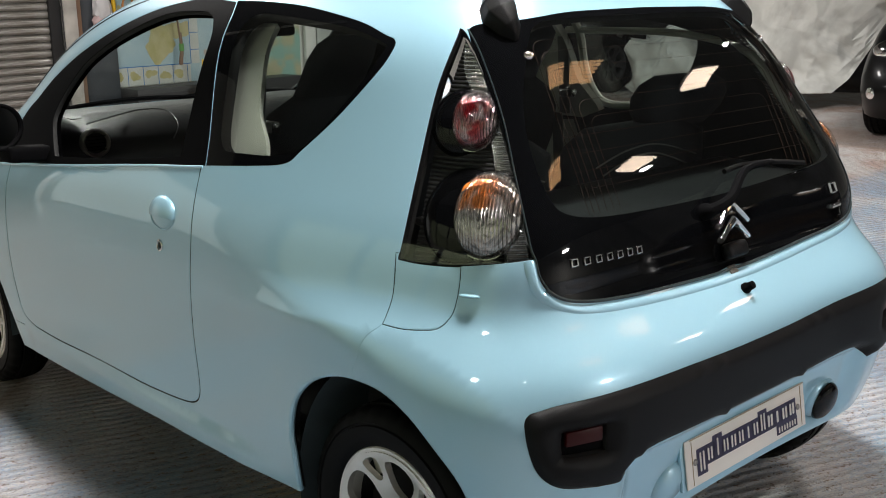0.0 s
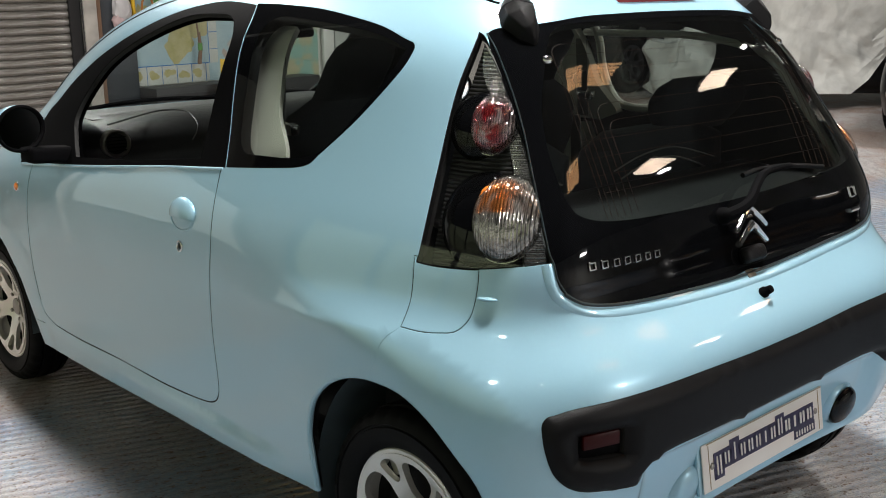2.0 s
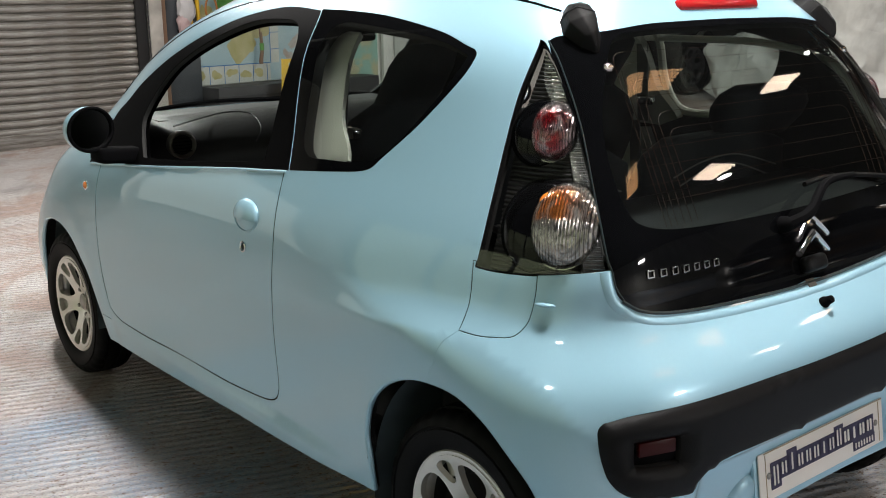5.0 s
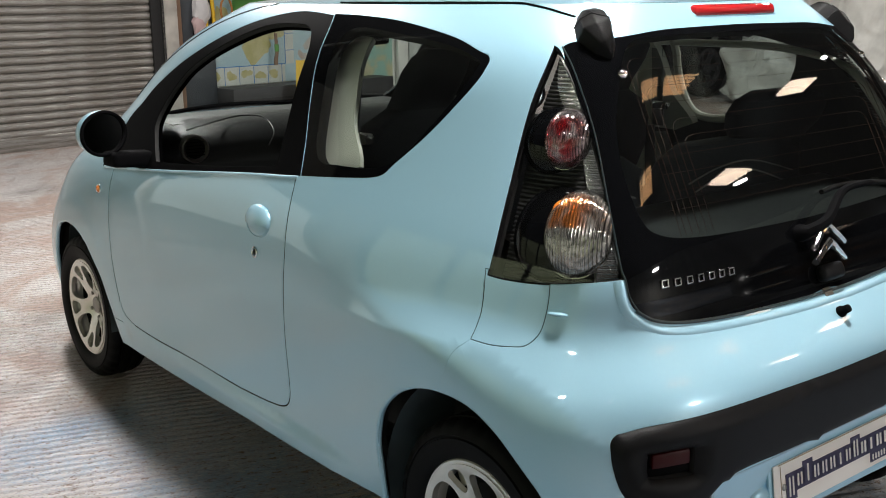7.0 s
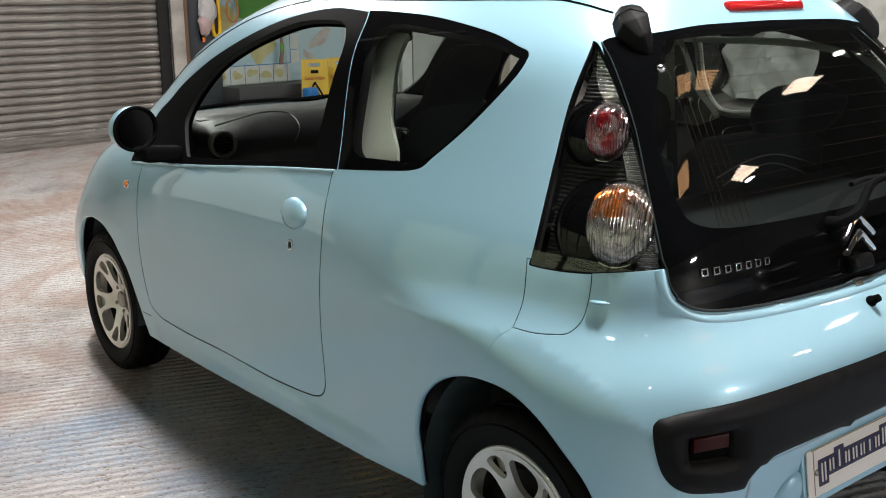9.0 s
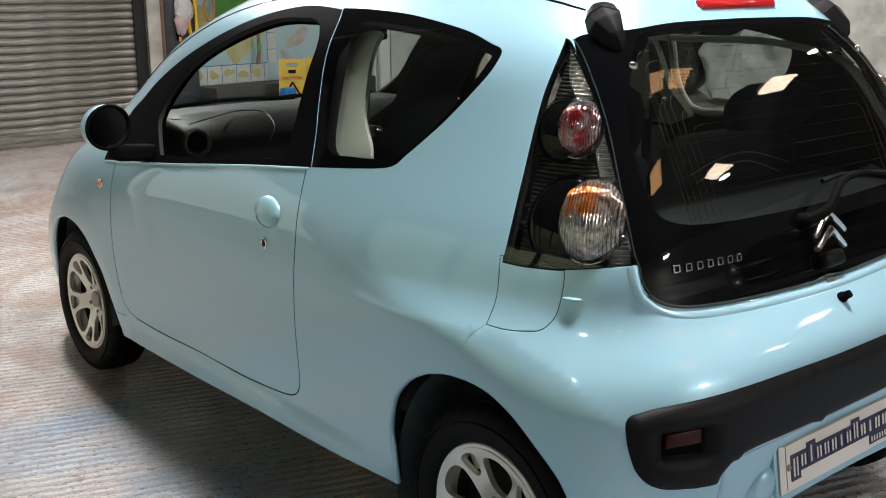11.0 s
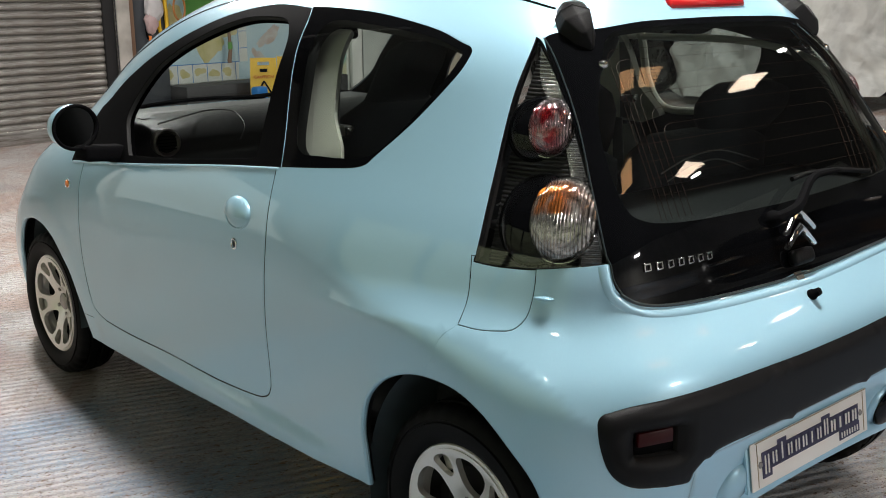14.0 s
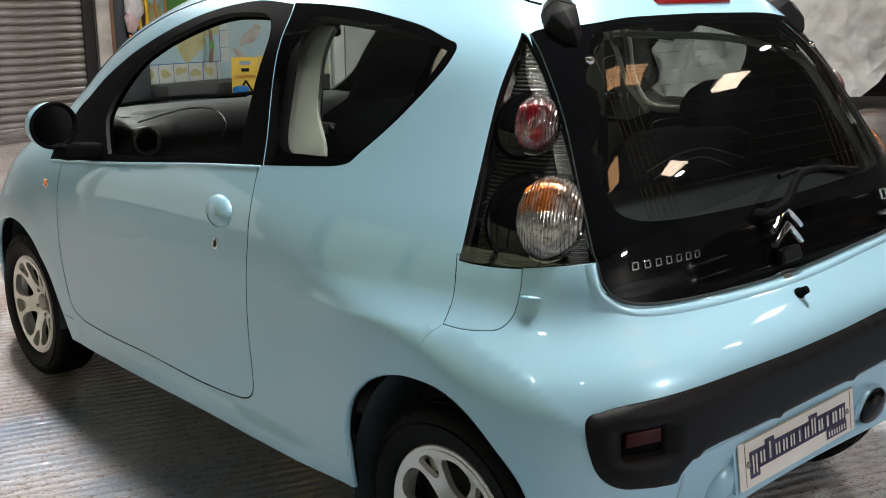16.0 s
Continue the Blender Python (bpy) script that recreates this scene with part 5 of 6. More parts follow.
# inner cover of the door pillar, with the belt
for other in (False, True):
    bm, rows = bmesh.new(), []
    for z in np.linspace(1.02, 1.385, 20):
        edge_a = 78.9 + (z - 1.2) * 9 - 4.0 * float(ease(np.array((1.17 - z) / .11))) + 9 * float(ease(np.array((1.060 - z) / .04)))
        aa = np.concatenate(([edge_a + .6, edge_a], np.linspace(edge_a, 97, 9)[1:]))
        depth = np.concatenate(([.078], [.060], np.full(8, .058)))
        p, _ = skin(aa, np.full(10, z), depth[:, None])
        if other:
            p[:, 0] *= -1
        rows.append([bm.verts.new(q) for q in p])
    for a, b in zip(rows, rows[1:]):
        for k in range(9):
            bm.faces.new((a[k], a[k + 1], b[k + 1], b[k]))
    cover = shape("pillar_cover", bm, TRIM_GREY, car, "pale grey inner door pillar cover")
    sx = 1 if other else -1
    belt = bmesh.new()
    for x0, y0, z0, x1, y1, z1 in ((.585, 1.10, 1.27, .60, 1.12, 1.02), (.60, 1.12, 1.02, .62, 1.16, .6)):
        box(.004, .045, math.dist((x0, y0, z0), (x1, y1, z1)), (sx * (x0 + x1) / 2, (y0 + y1) / 2, (z0 + z1) / 2), .001, (0, sx * -4, 0), 1, belt)
    shape("seat_belt", belt, BELT, cover, "grey seat belt")
    shape("belt_guide", box(.03, .06, .03, (sx * .585, 1.085, 1.09), .008), CHROME, cover)

# pale trim inside the tailgate opening, only on the right, to fit the camera's view
hoop = [(33.3, .92), (32.6, 1.0), (31.8, 1.08), (31.4, 1.135), (31.6, 1.20), (33.0, 1.250), (36.2, 1.276), (40.4, 1.293), (47.2, 1.308), (53.5, 1.313), (64.1, 1.312), (81.3, 1.311)]
left_side = [Vector(skin(a, z, .040)[0]) for a, z in curve_through(hoop, 5, closed=False)]
hoop_points = [Vector((-p.x, p.y, p.z)) for p in left_side[::-1]]
shape("tailgate_trim", tube(hoop_points, .011, 8), HEADLINER, car, "pale inner trim on the right of the tailgate opening")

# pale moulding along the front and foot of the right rear side window only, inside, to fit the camera's view
for sx in (1,):
    edge = [Vector(skin(a, z, .040)[0]) for a, z in curve_through([(76.5, 1.345), (77.0, 1.28), (77.9, 1.225), (78.1, 1.159), (77.2, 1.107), (75.1, 1.074), (71.2, 1.064), (66.0, 1.068), (62.0, 1.072)], 5, closed=False)]
    shape("window_moulding", tube([Vector((-sx * p.x, p.y, p.z)) for p in edge], .013, 8), TRIM_GREY, car, "pale grey inner window moulding")

for other in (False, True):
    bm, rows = bmesh.new(), []
    for z in np.linspace(.90, 1.03, 7):
        q, _ = skin(np.linspace(31.6, 38.5, 14), np.full(14, z), .050)
        rows.append([bm.verts.new((-x if other else x, y, h)) for x, y, h in q])
    for a, b in zip(rows, rows[1:]):
        for k in range(13):
            bm.faces.new((a[k], a[k + 1], b[k + 1], b[k]))
    side_trim = shape("load_side_trim", bm, TRIM_GREY, car, "pale grey trim beside the load space")
    for a, z, w, h in ((36.8, .948, .042, .032), (33.4, 1.005, .020, .040)):
        m = skin_frame(a, z, -.056, other)
        bm = box(w, .002, h, (0, 0, 0), .0005)
        bmesh.ops.transform(bm, matrix=m, verts=bm.verts)
        shape("trim_label", bm, PURPLE, side_trim, "dark blue label")

# the rear right flank is moved out and back to fit its outline in the camera's view
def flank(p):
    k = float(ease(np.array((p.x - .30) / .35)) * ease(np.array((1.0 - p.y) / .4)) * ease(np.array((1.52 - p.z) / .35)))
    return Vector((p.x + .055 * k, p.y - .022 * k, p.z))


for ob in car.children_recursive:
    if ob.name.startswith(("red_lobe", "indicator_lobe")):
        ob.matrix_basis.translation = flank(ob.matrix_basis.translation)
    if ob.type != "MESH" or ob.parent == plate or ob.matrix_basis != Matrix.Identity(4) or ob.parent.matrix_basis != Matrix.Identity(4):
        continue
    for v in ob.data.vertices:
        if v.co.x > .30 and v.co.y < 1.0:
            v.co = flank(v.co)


# ---- things along the far wall ----
def tag(ob, label, category, **more):
    return tagged(ob, label, category, **more)


post = tag(shape("timber_post", wall_box(.15, CEILING, .10, 2.02, 0, -.03, .008), plain("flaking_white_timber", (.40, .375, .345), .8, grain=.9, scale=14, vary=.3)), "flaking white painted timber post", "post")
edge = tag(shape("brown_board", wall_box(.06, CEILING, .06, 2.175, 0, -.03, .006), WOOD), "narrow brown timber board fixed upright", "board")
tag(shape("dark_cabinet", wall_box(.44, 1.9, .05, 2.24, 0, -.12, .01), plain("slate_grey_panel", (.034, .040, .048), .5, grain=.3, scale=30)), "slate grey steel cabinet against the wall", "cabinet")
tag(shape("low_bench", wall_box(2.3, .44, .35, 2.70, 0, -.14, .012), DARK_STEEL), "low dark steel bench under the maps", "bench")


def coast(s, z, wide, high, seed, turn=0.0):
    """An uneven closed coastline round a place on the map."""
    rng = random.Random(seed)
    waves = [(k, rng.uniform(.5, 1.1) * .42 / k, rng.uniform(0, 6.3)) for k in (2, 3, 5, 7, 11, 16)]
    line = []
    for i in range(90):
        q = 2 * math.pi * i / 90
        r = 1 + sum(size * math.sin(k * q + phase) for k, size, phase in waves)
        u, v = wide * r * math.cos(q), high * r * math.sin(q)
        line.append((s + u * math.cos(turn) - v * math.sin(turn), z + u * math.sin(turn) + v * math.cos(turn)))
    return line


def print_on_map(name, line, material, root, off, label=""):
    bm = bmesh.new()
    face = bm.faces.new([bm.verts.new(on_wall(a, b, off)) for a, b in line])
    made = bmesh.ops.extrude_face_region(bm, geom=[face])["geom"]
    bmesh.ops.translate(bm, vec=Vector((.0931, -.9957, 0)) * .001, verts=[g for g in made if isinstance(g, bmesh.types.BMVert)])
    bmesh.ops.recalc_face_normals(bm, faces=bm.faces)
    return shape(name, bm, material, root, label, smooth=False)


def wall_map(s, z, w, h, label, material):
    root = tag(new("wall_map"), label, "map")
    shape("map_sheet", wall_box(w, h, .004, s, z, -.135), material, root)
    return root


TAN = Nodes("tan_and_green_map_print")
land = TAN.ramp(TAN.noise(2.6, 6, None, .6), [(.44, 0.0), (.5, 1.0)])
TAN.set(Base_Color=TAN.mix(land, (.28, .46, .40), TAN.mix(TAN.noise(12.0, 5), (.52, .42, .30), (.40, .46, .28))), Roughness=.45)
chart = wall_map(2.60, .45, 1.85, 1.27, "large faded printed map with blue grid lines on the wall", SEA)
shape("inset_strip", wall_box(1.03, .20, .002, 2.60, .45, -.131), PAPER, chart, "pale lower strip with small maps")
shape("side_strip", wall_box(.12, 1.07, .002, 3.64, .65, -.131), PAPER, chart, "pale strip between the two sheets")
for k, (a, b, wide, high) in enumerate(((3.26, .90, .20, .19), (3.50, 1.03, .16, .10), (2.80, 1.15, .10, .16))):
    print_on_map("land", coast(a, b, wide, high, 40 + k), LAND, chart, -.131 + .0004 * k)
for k, (a, b) in enumerate(((2.70, .56), (2.90, .55), (3.10, .57), (3.29, .54), (3.47, .55))):
    print_on_map("inset_land", coast(a, b, .065, .045, 60 + k), LAND, chart, -.129)
for k, (a, b, wide, high) in enumerate(((4.08, .92, .19, .07), (3.92, .70, .05, .12), (4.25, 1.25, .12, .16))):
    print_on_map("upland", coast(a, b, wide, high, 80 + k, .7), UPLAND, chart, -.131 + .0004 * k)
bm = bmesh.new()
for k in range(6):
    wall_box(.007, .20, .0012, 2.62 + .192 * k, .45, -.1275, bm=bm)
wall_box(1.03, .009, .0012, 2.60, .648, -.1275, bm=bm)
for k in range(5):
    wall_box(.12, .007, .0012, 3.64, .80 + .19 * k, -.1285, bm=bm)
wall_box(.008, 1.07, .0012, 3.636, .65, -.1285, bm=bm)
shape("grid_lines", bm, BLUE, chart, "blue printed grid lines")

wall_map(4.50, .30, .78, 1.15, "tan and green relief map on the wall", TAN.mat)
for s, w, h, mat, name, label in ((5.33, .17, CEILING, WHITE, "white_post", "white painted upright post"), (5.52, .52, 2.1, plain("pale_grey_door_paint", (.45, .46, .44), .5), "pale_door", "pale grey panelled door leaf against the wall"),
                           (6.08, .14, CEILING, WHITE, "white_post", "white painted upright post"), (6.25, 1.1, 2.2, plain("cream_board", (.52, .48, .38), .7, grain=.4), "wall_board", "large cream board on the wall")):
    tag(shape(name, wall_box(w, h, .05, s, 0, -.12, .006), mat), label, "post" if "post" in name else "board")

# wet-floor signs: folding yellow boards
def wet_sign(s, off, turn):
    root = tag(new("wet_floor_sign"), "yellow plastic folding wet-floor warning sign", "sign", group="wet floor signs")
    for lean, y in ((9, -.11), (-9, .11)):
        leaf = slab("leaf", [curve_through([(-.15, 0), (-.15, 0), (.15, 0), (.15, 0), (.135, .64), (.115, .68), (-.115, .68), (-.135, .64)], 4),
                             curve_through([(-.06, .605), (-.06, .605), (-.06, .645), (-.06, .645), (.06, .645), (.06, .645), (.06, .605), (.06, .605)], 2)],
                    lambda a, b: (a, 0, b), (0, .012, 0), YELLOW, root, grid=.06)
        leaf.matrix_basis = pose(0, y, 0, -lean, 0, 0)
    face = pose(0, -.11, 0, -9)
    bm = bmesh.new()
    tri = [Vector((0, -.006, .445)), Vector((-.10, -.006, .27)), Vector((.10, -.006, .27)), Vector((0, -.006, .445))]
    for a, b in zip(tri, tri[1:]):
        tube([face @ a, face @ b], .010, 6, bm)
    shape("warning_triangle", bm, SATIN_BLACK, root)
    fig = bmesh.new()
    for a, b in (((-.03, .29), (.01, .34)), ((.01, .34), (.05, .30)), ((-.04, .34), (.02, .37))):
        tube([face @ Vector((a[0], -.005, a[1])), face @ Vector((b[0], -.005, b[1]))], .008, 6, fig)
    shape("warning_mark", fig, SATIN_BLACK, root)
    shape("printed_bar", (lambda b: (bmesh.ops.transform(b, matrix=face, verts=b.verts), b)[1])(box(.08, .002, .035, (0, -.004, .555), .001)), SATIN_BLACK, root)
    text = bpy.data.curves.new("word", "FONT")
    text.body, text.size, text.align_x, text.extrude = "CAUTION", .046, "CENTER", .002
    word = new("word", text)
    mesh = bpy.data.meshes.new_from_object(word)
    bpy.data.objects.remove(word)
    mesh.materials.clear()
    mesh.materials.append(RED_LENS)
    lettering = new("lettering", mesh)
    lettering.parent = root
    lettering.matrix_basis = face @ pose(0, -.006, .472, 90, 0, 0)
    tagged(lettering, "red printed word")
    root.matrix_basis = Matrix.Translation(on_wall(s, 0, off)) @ pose(0, 0, 0, 0, 0, turn) @ Matrix.Scale(1.06, 4)
    return root


for sign_s, sign_turn in ((3.565, -32), (3.94, -36)):
    wet_sign(sign_s, .42, sign_turn)
# crate added to carry the canister, which is placed to fit the camera's view
tag(shape("dark_crate", box(.34, .26, .29, on_wall(3.27, .145, .72), .012, (0, 0, 8), 2), DARK_STEEL), "low dark crate standing on the floor before the signs", "crate")
tag(shape("blue_canister", box(.17, .12, .15, on_wall(3.27, .365, .72), .03, (0, 0, 20), 3), BLUE), "small blue plastic canister lying on a crate", "canister")

# hanging things beside the maps
hook = tag(new("key_hook"), "black hook with a small orange tag on the cabinet", "hook")
shape("hook_stem", tube([on_wall(2.425, 1.06, -.06), on_wall(2.430, .98, -.05), on_wall(2.440, .95, -.045)], .014, 8), SATIN_BLACK, hook)
shape("orange_tag", box(.035, .02, .05, on_wall(2.450, .962, -.04), .006, (0, 0, WALL_TURN), 2), AMBER, hook, "orange plastic tag")
bag = bmesh.new()
bmesh.ops.create_icosphere(bag, subdivisions=3, radius=1)
for v in bag.verts:
    k = 1 + .25 * noise.noise(v.co * 2.3)
    v.co = Vector((v.co.x * .10 * k, v.co.y * .06 * k, v.co.z * .17 * k * (1.2 if v.co.z > 0 else .8)))
bmesh.ops.transform(bag, matrix=Matrix.Translation(on_wall(2.515, 1.26, -.03)), verts=bag.verts)
tag(shape("plastic_bag", bag, BAG), "pale crumpled plastic bag hanging on a hook", "bag")
bag = bmesh.new()
bmesh.ops.create_icosphere(bag, subdivisions=3, radius=1)
for v in bag.verts:
    k = 1 + .3 * noise.noise(v.co * 2.1 + Vector((4, 1, 0)))
    v.co = Vector((v.co.x * .07 * k, v.co.y * .05 * k, v.co.z * .12 * k))
bmesh.ops.transform(bag, matrix=Matrix.Translation(on_wall(2.47, 1.12, -.03)), verts=bag.verts)
tag(shape("pink_bag", bag, plain("pinkish_bag", (.50, .36, .36), .45, grain=.6, scale=20)), "small pinkish bag hanging on the cabinet", "bag")
hose = [on_wall(2.60, 1.55, -.05), on_wall(2.58, 1.25, -.05), on_wall(2.58, 1.05, -.05), on_wall(2.63, .99, -.05), on_wall(2.67, 1.08, -.05), on_wall(2.66, 1.4, -.05)]
tag(shape("yellow_strap", tube(curve_through(hose, 6, closed=False), .022, 8), YELLOW), "yellow strap hanging in a loop on the wall", "strap")
hoop = [on_wall(2.785 + .07 * math.cos(t), 1.27 + .13 * math.sin(t), .03) for t in np.linspace(0, math.tau, 30)]
tag(shape("cable_coil", tube(hoop, .012, 8), plain("orange_brown_cable", (.35, .14, .03), .5)), "orange-brown cable coil hanging on the wall", "cable")
cloth = bmesh.new()
rows = []
for i in range(9):
    rows.append([cloth.verts.new(on_wall(2.87 + .085 * k, 1.18 + .08 * i - .02 * math.sin(k * 1.3) * (i == 0), .01 + .02 * math.sin(k * 1.7 + i * .2))) for k in range(8)])
for a, b in zip(rows, rows[1:]):
    for k in range(7):
        cloth.faces.new((a[k], a[k + 1], b[k + 1], b[k]))
bmesh.ops.solidify(cloth, geom=cloth.faces[:], thickness=.006)
tag(shape("green_jacket", cloth, GREEN), "bright green work jacket hanging on the wall", "jacket")
tool = tag(new("hanging_tool"), "wooden-handled tool hanging over the map", "tool")
shape("handle", tube([on_wall(3.47, 1.0, -.06), on_wall(3.48, .80, -.06), on_wall(3.45, .68, -.05), on_wall(3.455, .65, -.05)], .022, 10, None, [.8, .9, 1.1, 1.0]), WOOD, tool)
shape("grip", tube([on_wall(3.478, .88, -.06), on_wall(3.479, .80, -.06)], .026, 10), GREEN, tool, "green grip band")
shape("strap", tube([on_wall(3.43, 1.5, -.09), on_wall(3.46, 1.0, -.06)], .010, 6), WOOD, tool)

# ---- ceiling lights: trays with six tubes, and round lamps ----
TUBE_GLOW = glow("lit_tube", (1.0, .82, .66), 8.5)
AMBER_GLOW = glow("lit_amber_tube", (1.0, .60, .30), 2.8)
LED_GLOW = glow("lit_lamp", (1.0, .97, .92), 60.0)


def tube_light(x, y, turn, w=1.1, d=.42, tubes=6):
    root = tag(new("ceiling_light"), "hanging light tray with a row of lit tubes", "light", group="ceiling lights")
    shape("tray", box(w + .04, d + .04, .03, (0, 0, .04), .004), DARK_STEEL, root)
    for k in range(tubes):
        yy = (k - (tubes - 1) / 2) * d / tubes
        shape("lit_tube", tube([(-w / 2, yy, 0), (w / 2, yy, 0)], d / tubes * (.33 if x < 4 else .42), 8), AMBER_GLOW if x < 4 else TUBE_GLOW, root)
    hangers(root, w * .4)
    root.matrix_basis = pose(x, y, HANG, 0, 0, turn)
    return root


def hangers(root, reach):
    for x in (-reach, reach):
        shape("hanger", tube([(x, 0, .05), (x, 0, CEILING - HANG)], .006, 5), DARK_STEEL, root)


for x, y, turn, w, d in TRAYS:
    tube_light(x, y, turn, w, d)


def round_lamp(x, y, size=.07, square=False):
    root = tag(new("ceiling_lamp"), "small bright hanging lamp", "lamp", group="ceiling lamps")
    shape("lamp_body", lathe([(0, .0005), (0, size * 1.3), (.04, size * 1.3), (.06, .0005)], 24, None, pose(0, 0, 0, 0, -90, 0)), DARK_STEEL, root)
    if square:
        shape("lit_face", box(size * 2, size * 2, .006, (0, 0, -.006)), LED_GLOW, root)
    else:
        shape("lit_face", dome(size, .02, size, pose(0, 0, -.002, -90)), LED_GLOW, root)
    hangers(root, 0.0)
    root.matrix_basis = pose(x, y, HANG)
    return root


round_lamp(-3.45, -.58, .11, True)
round_lamp(-2.69, -2.27, .07)
round_lamp(5.25, -1.47, .08)
round_lamp(6.05, -3.66, .08)
# plain frames for the added unseen panel lamps
for x, y, _, long in OVERHEAD:
    root = tag(new("ceiling_panel"), "unseen lamp panel added under the roof", "light", group="ceiling panels")
    shape("panel_frame", box(long + .08, .6 * long + .08, .03, (0, 0, .02), .004), WHITE, root)
    hangers(root, long * .4)
    root.matrix_basis = pose(x, y, HANG)


# ---- the other cars: one under a cover, dark ones beside and behind ----
DARK_PAINT = Nodes("black_car_paint").set(Base_Color=(.0025, .0025, .003, 1), Roughness=.35, Coat_Weight=0.25, Coat_Roughness=.03, Specular_IOR_Level=.12).mat


def draped_cover(turn):
    """A cover thrown over a car; its hem rises towards the camera's right, to fit the view."""
    bm, rows = bmesh.new(), []
    turn_c, turn_s = math.cos(radians(turn)), math.sin(radians(turn))
    for i in range(61):
        v = i / 60
        row = []
        for k in range(120):
            t = k * math.tau / 120
            r = min(1.0, v * 1.25)
            c, s = math.cos(t), math.sin(t)
            e = 2 / 3.4
            x = 2.05 * r * math.copysign(abs(c) ** e, c)
            y = .90 * r * math.copysign(abs(s) ** e, s)
            roof = 1.52 - .80 * ease(np.array((abs(x) - .75) / 1.2)) * 1.0 - .10 * abs(y) ** 2
            across = .73 * (x * turn_c - y * turn_s) - .684 * (x * turn_s + y * turn_c)
            hem = .05 + .05 * noise.noise(Vector((c * 2, s * 2, 0))) + 1.15 * max(0.0, min(1.0, (across + .12) / .72)) ** 1.5
            z = float(roof) if v < .8 else float(roof) - (v - .8) / .2 * max(.05, float(roof) - hem)
            q = Vector((x, y, z))
            fold = .10 * noise.noise(q * 1.5) + .15 * max(0.0, 1 - 2.4 * abs(noise.noise(Vector((q.x * 1.2, q.y * 1.2, q.z * .9 + 3))))) ** 2 + .07 * max(0.0, 1 - 3 * abs(noise.noise(Vector((q.x * 2.6, q.y * 2.6 + 9, q.z * 1.8))))) ** 2 + .06 * noise.noise(q * 4.0 + Vector((7, 0, 0))) + (.11 * math.sin(t * 13 + 4 * noise.noise(q)) * max(0, v - .7) * 2)
            row.append(bm.verts.new(q + Vector((c, s, .5)) * fold))
        rows.append(row)
    for a, b in zip(rows[1:], rows[2:]):
        for k in range(120):
            bm.faces.new((a[k], a[(k + 1) % 120], b[(k + 1) % 120], b[k]))
    bm.faces.new(rows[1])
    for v in rows[0]:
        bm.verts.remove(v)
    root = tag(new("covered_car"), "car under a crumpled silver-grey cloth cover", "car")
    shape("cloth_cover", bm, COVER, root)
    shape("covered_body", box(3.0, 1.44, .58, (0, 0, .45), .2, (0, 0, 0), 4), DARK_PAINT, root, "dark car body under the cover")
    for x in (-1.25, 1.25):
        for y in (-.58, .58):
            shape("tyre", lathe([(-.08, .2), (-.09, .25), (-.06, .27), (.06, .27), (.09, .25), (.08, .2)], 32, None, pose(x, y, .27, 0, 0, 90)), RUBBER, root)
    return root


draped_cover(115).matrix_basis = pose(10.4, 5.45, 0, 0, 0, 115)


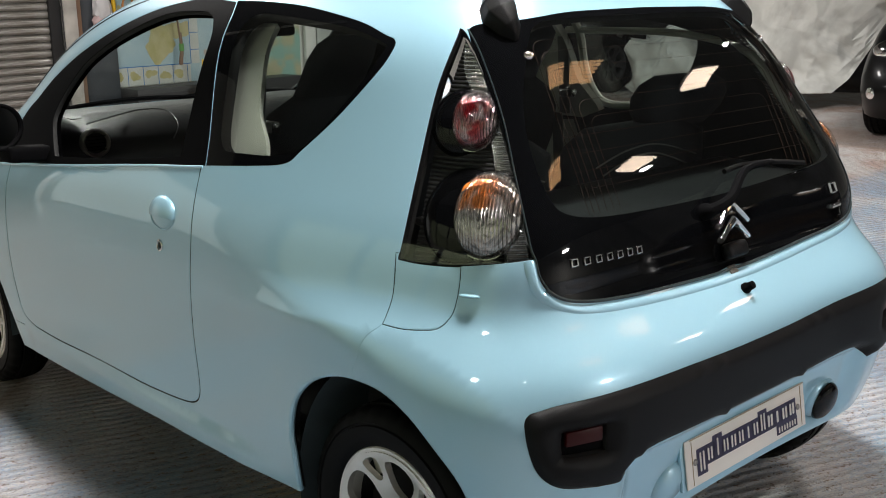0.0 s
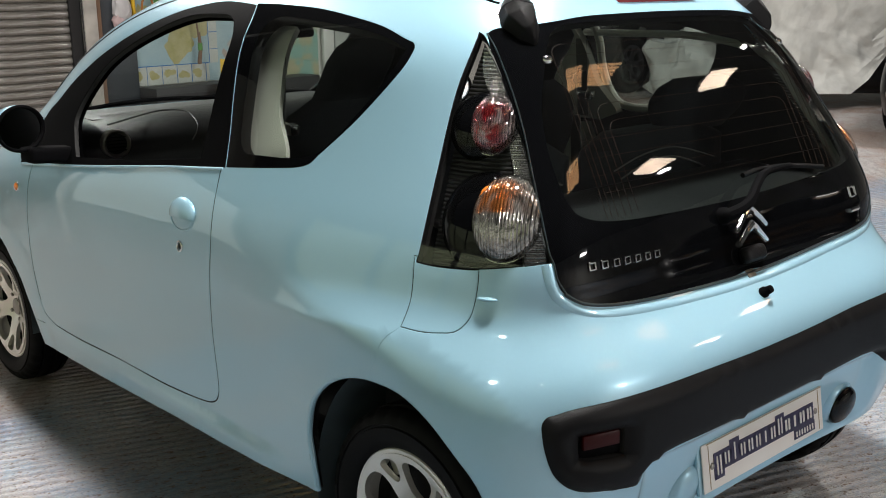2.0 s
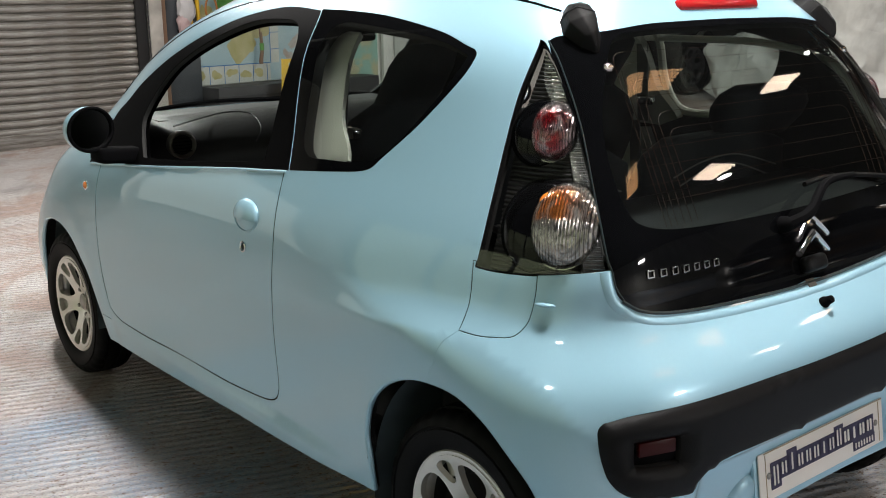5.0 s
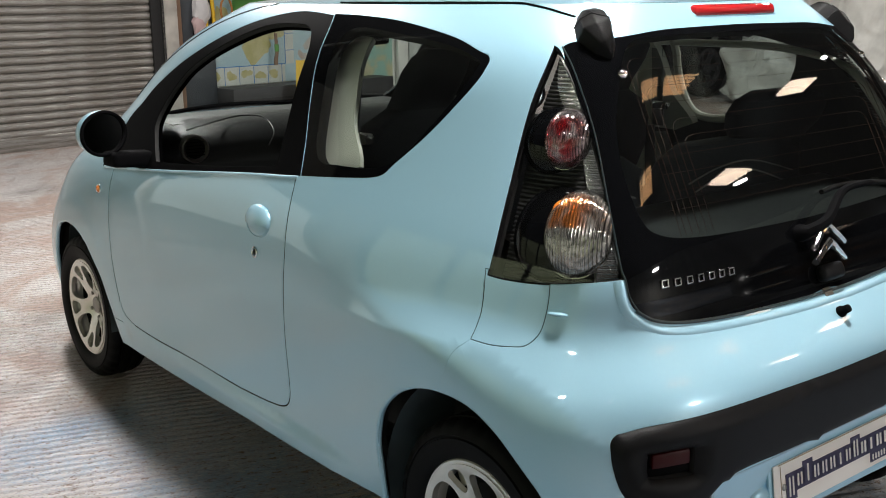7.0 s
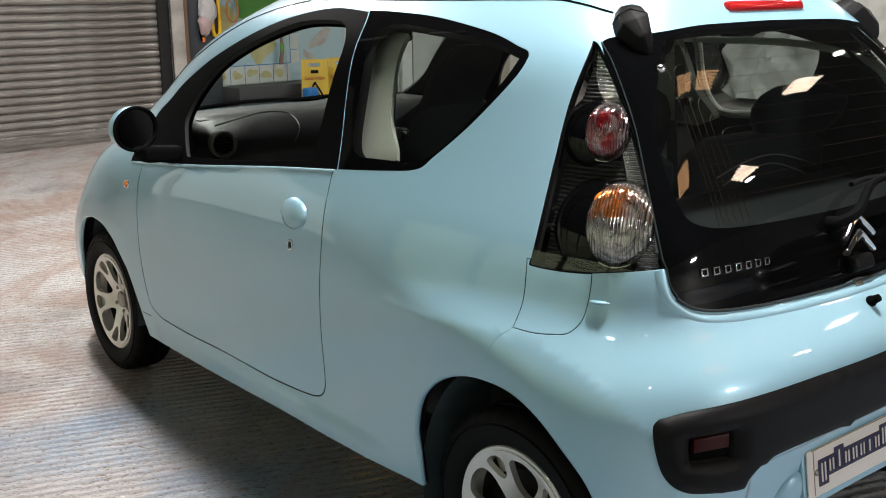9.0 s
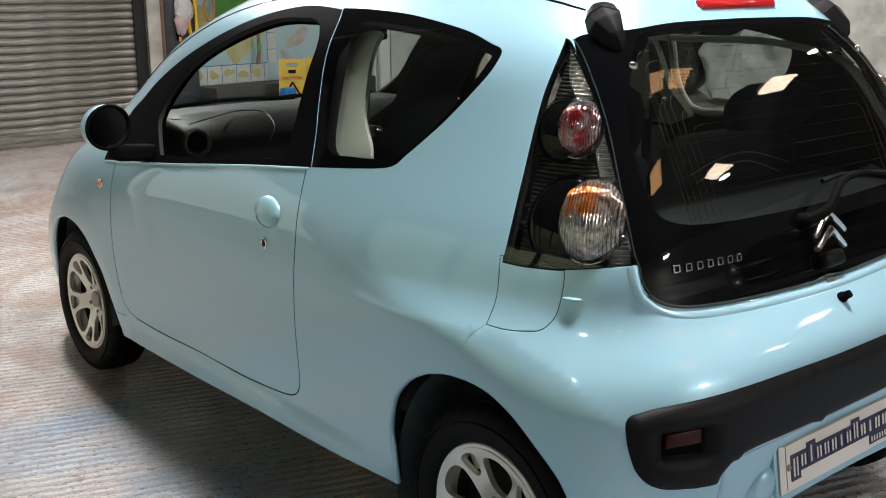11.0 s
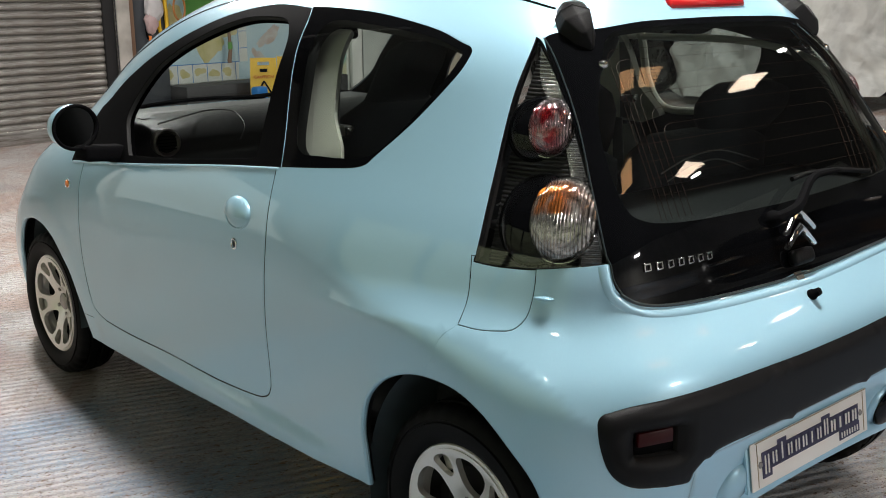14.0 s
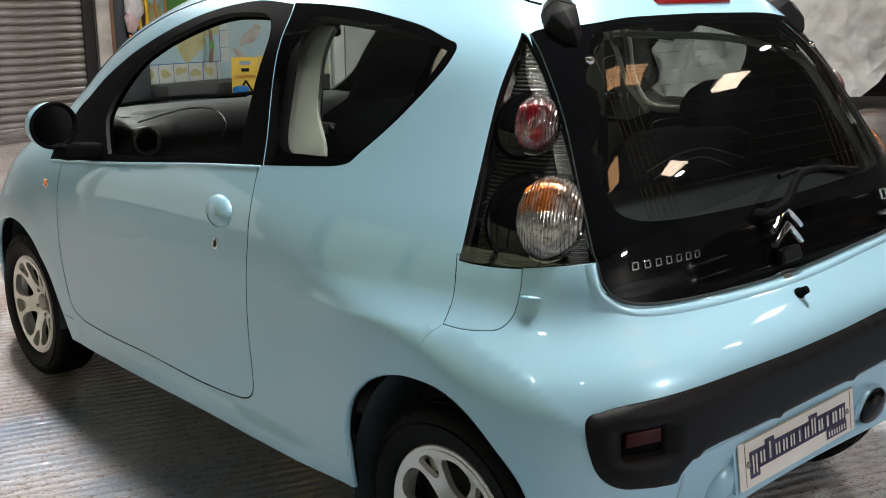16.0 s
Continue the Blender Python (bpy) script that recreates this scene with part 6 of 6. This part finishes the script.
def dark_car():
    root = tag(new("parked_car"), "black car parked in the garage", "car")
    body = panel("body", ["side", "door", "wing", "sill", "bonnet", "nose", "bumper", "trim", "reflector", "corner", "lamp", "frame"], DARK_PAINT, root, side="both")
    panel("windscreen", ["screen"], GLOSS_BLACK, root, side="both", inset=.002)
    panel("rear_window", ["glass", "glass_clear"], GLOSS_BLACK, root, side="both", inset=.002)
    for side in ("left", "right"):
        panel("side_window", ["opening"], GLOSS_BLACK, root, side=side, inset=.002)
        panel("quarter_window", ["clear", "quarter_frame"], GLOSS_BLACK, root, side=side, inset=.002)
    shape("roof", roof_copy(), DARK_PAINT, root)
    for other in (False, True):
        sx = 1 if other else -1
        lamp = shape("headlamp", dome(.12, .05, .085, skin_frame(165.5, .70, -.01, other)), CHROME, root, "round headlamp")
        shape("fog_lamp", dome(.045, .02, .045, skin_frame(166, .38, -.004, other), steps=18), CHROME, root)
    plate_bar = shape("front_plate", box(.52, .012, .11, (0, 3.445, .42), .003), PLATE_WHITE, root)
    for k in range(7):
        shape("plate_bar", box(.035, .004, .07, (-.2 + k * .066, 3.453, .42), .004), SATIN_BLACK, plate_bar)
    shape("lower_grille", box(.9, .03, .14, (0, 3.425, .28), .02), SATIN_BLACK, root)
    for x, y, rz in ((-.690, AXLE_REAR, 0), (-.690, AXLE_FRONT, 0), (.690, AXLE_REAR, 180), (.690, AXLE_FRONT, 180)):
        w = copy_thing(first, pose(x, y, HUB, 20, 0, rz))
        w.parent = root
    return root


def roof_copy():
    bm = bmesh.new()
    bm.from_mesh(ROOF_MESH)
    return bm


other_car = dark_car()
by_wall = copy_thing(other_car, pose(9.73 - 1.4 * AXLE_REAR, 8.97, 0, 0, 0, -90) @ Matrix.Scale(1.4, 4))
for ob in by_wall.children_recursive:
    if ob.name.split(".")[0] in ("rim", "spokes", "pocket_floor", "centre_cap", "wheel_nut"):
        ob.data = ob.data.copy()
        ob.data.materials[0] = DARK_STEEL
copy_thing(other_car, pose(5.6, -3.2, 0, 0, 0, 58))
other_car.matrix_basis = pose(11.54, 2.89, 0, 0, 0, 96) @ Matrix.Scale(1.22, 4)

# a white steel column and two boards, which show as reflections in the paint and glass
tag(shape("steel_column", box(.10, .10, CEILING, (-1.95, 4.78, CEILING / 2), .008), WHITE), "white painted steel roof column", "column")
for y, z, w, h, mat, label in ((8.35, 3.35, .8, .45, YELLOW, "yellow notice board high on the wall"), (7.5, 3.2, .5, .32, WHITE, "white notice board high on the wall")):
    root = tag(new("notice_board"), label, "board")
    shape("board", box(.03, w, h, (-6.485, y, z), .004), mat, root)
    for k in range(4):
        shape("printed_bar", box(.004, w * .16, h * .22, (-6.468, y - w * .33 + k * w * .22, z), .001), SATIN_BLACK, root)
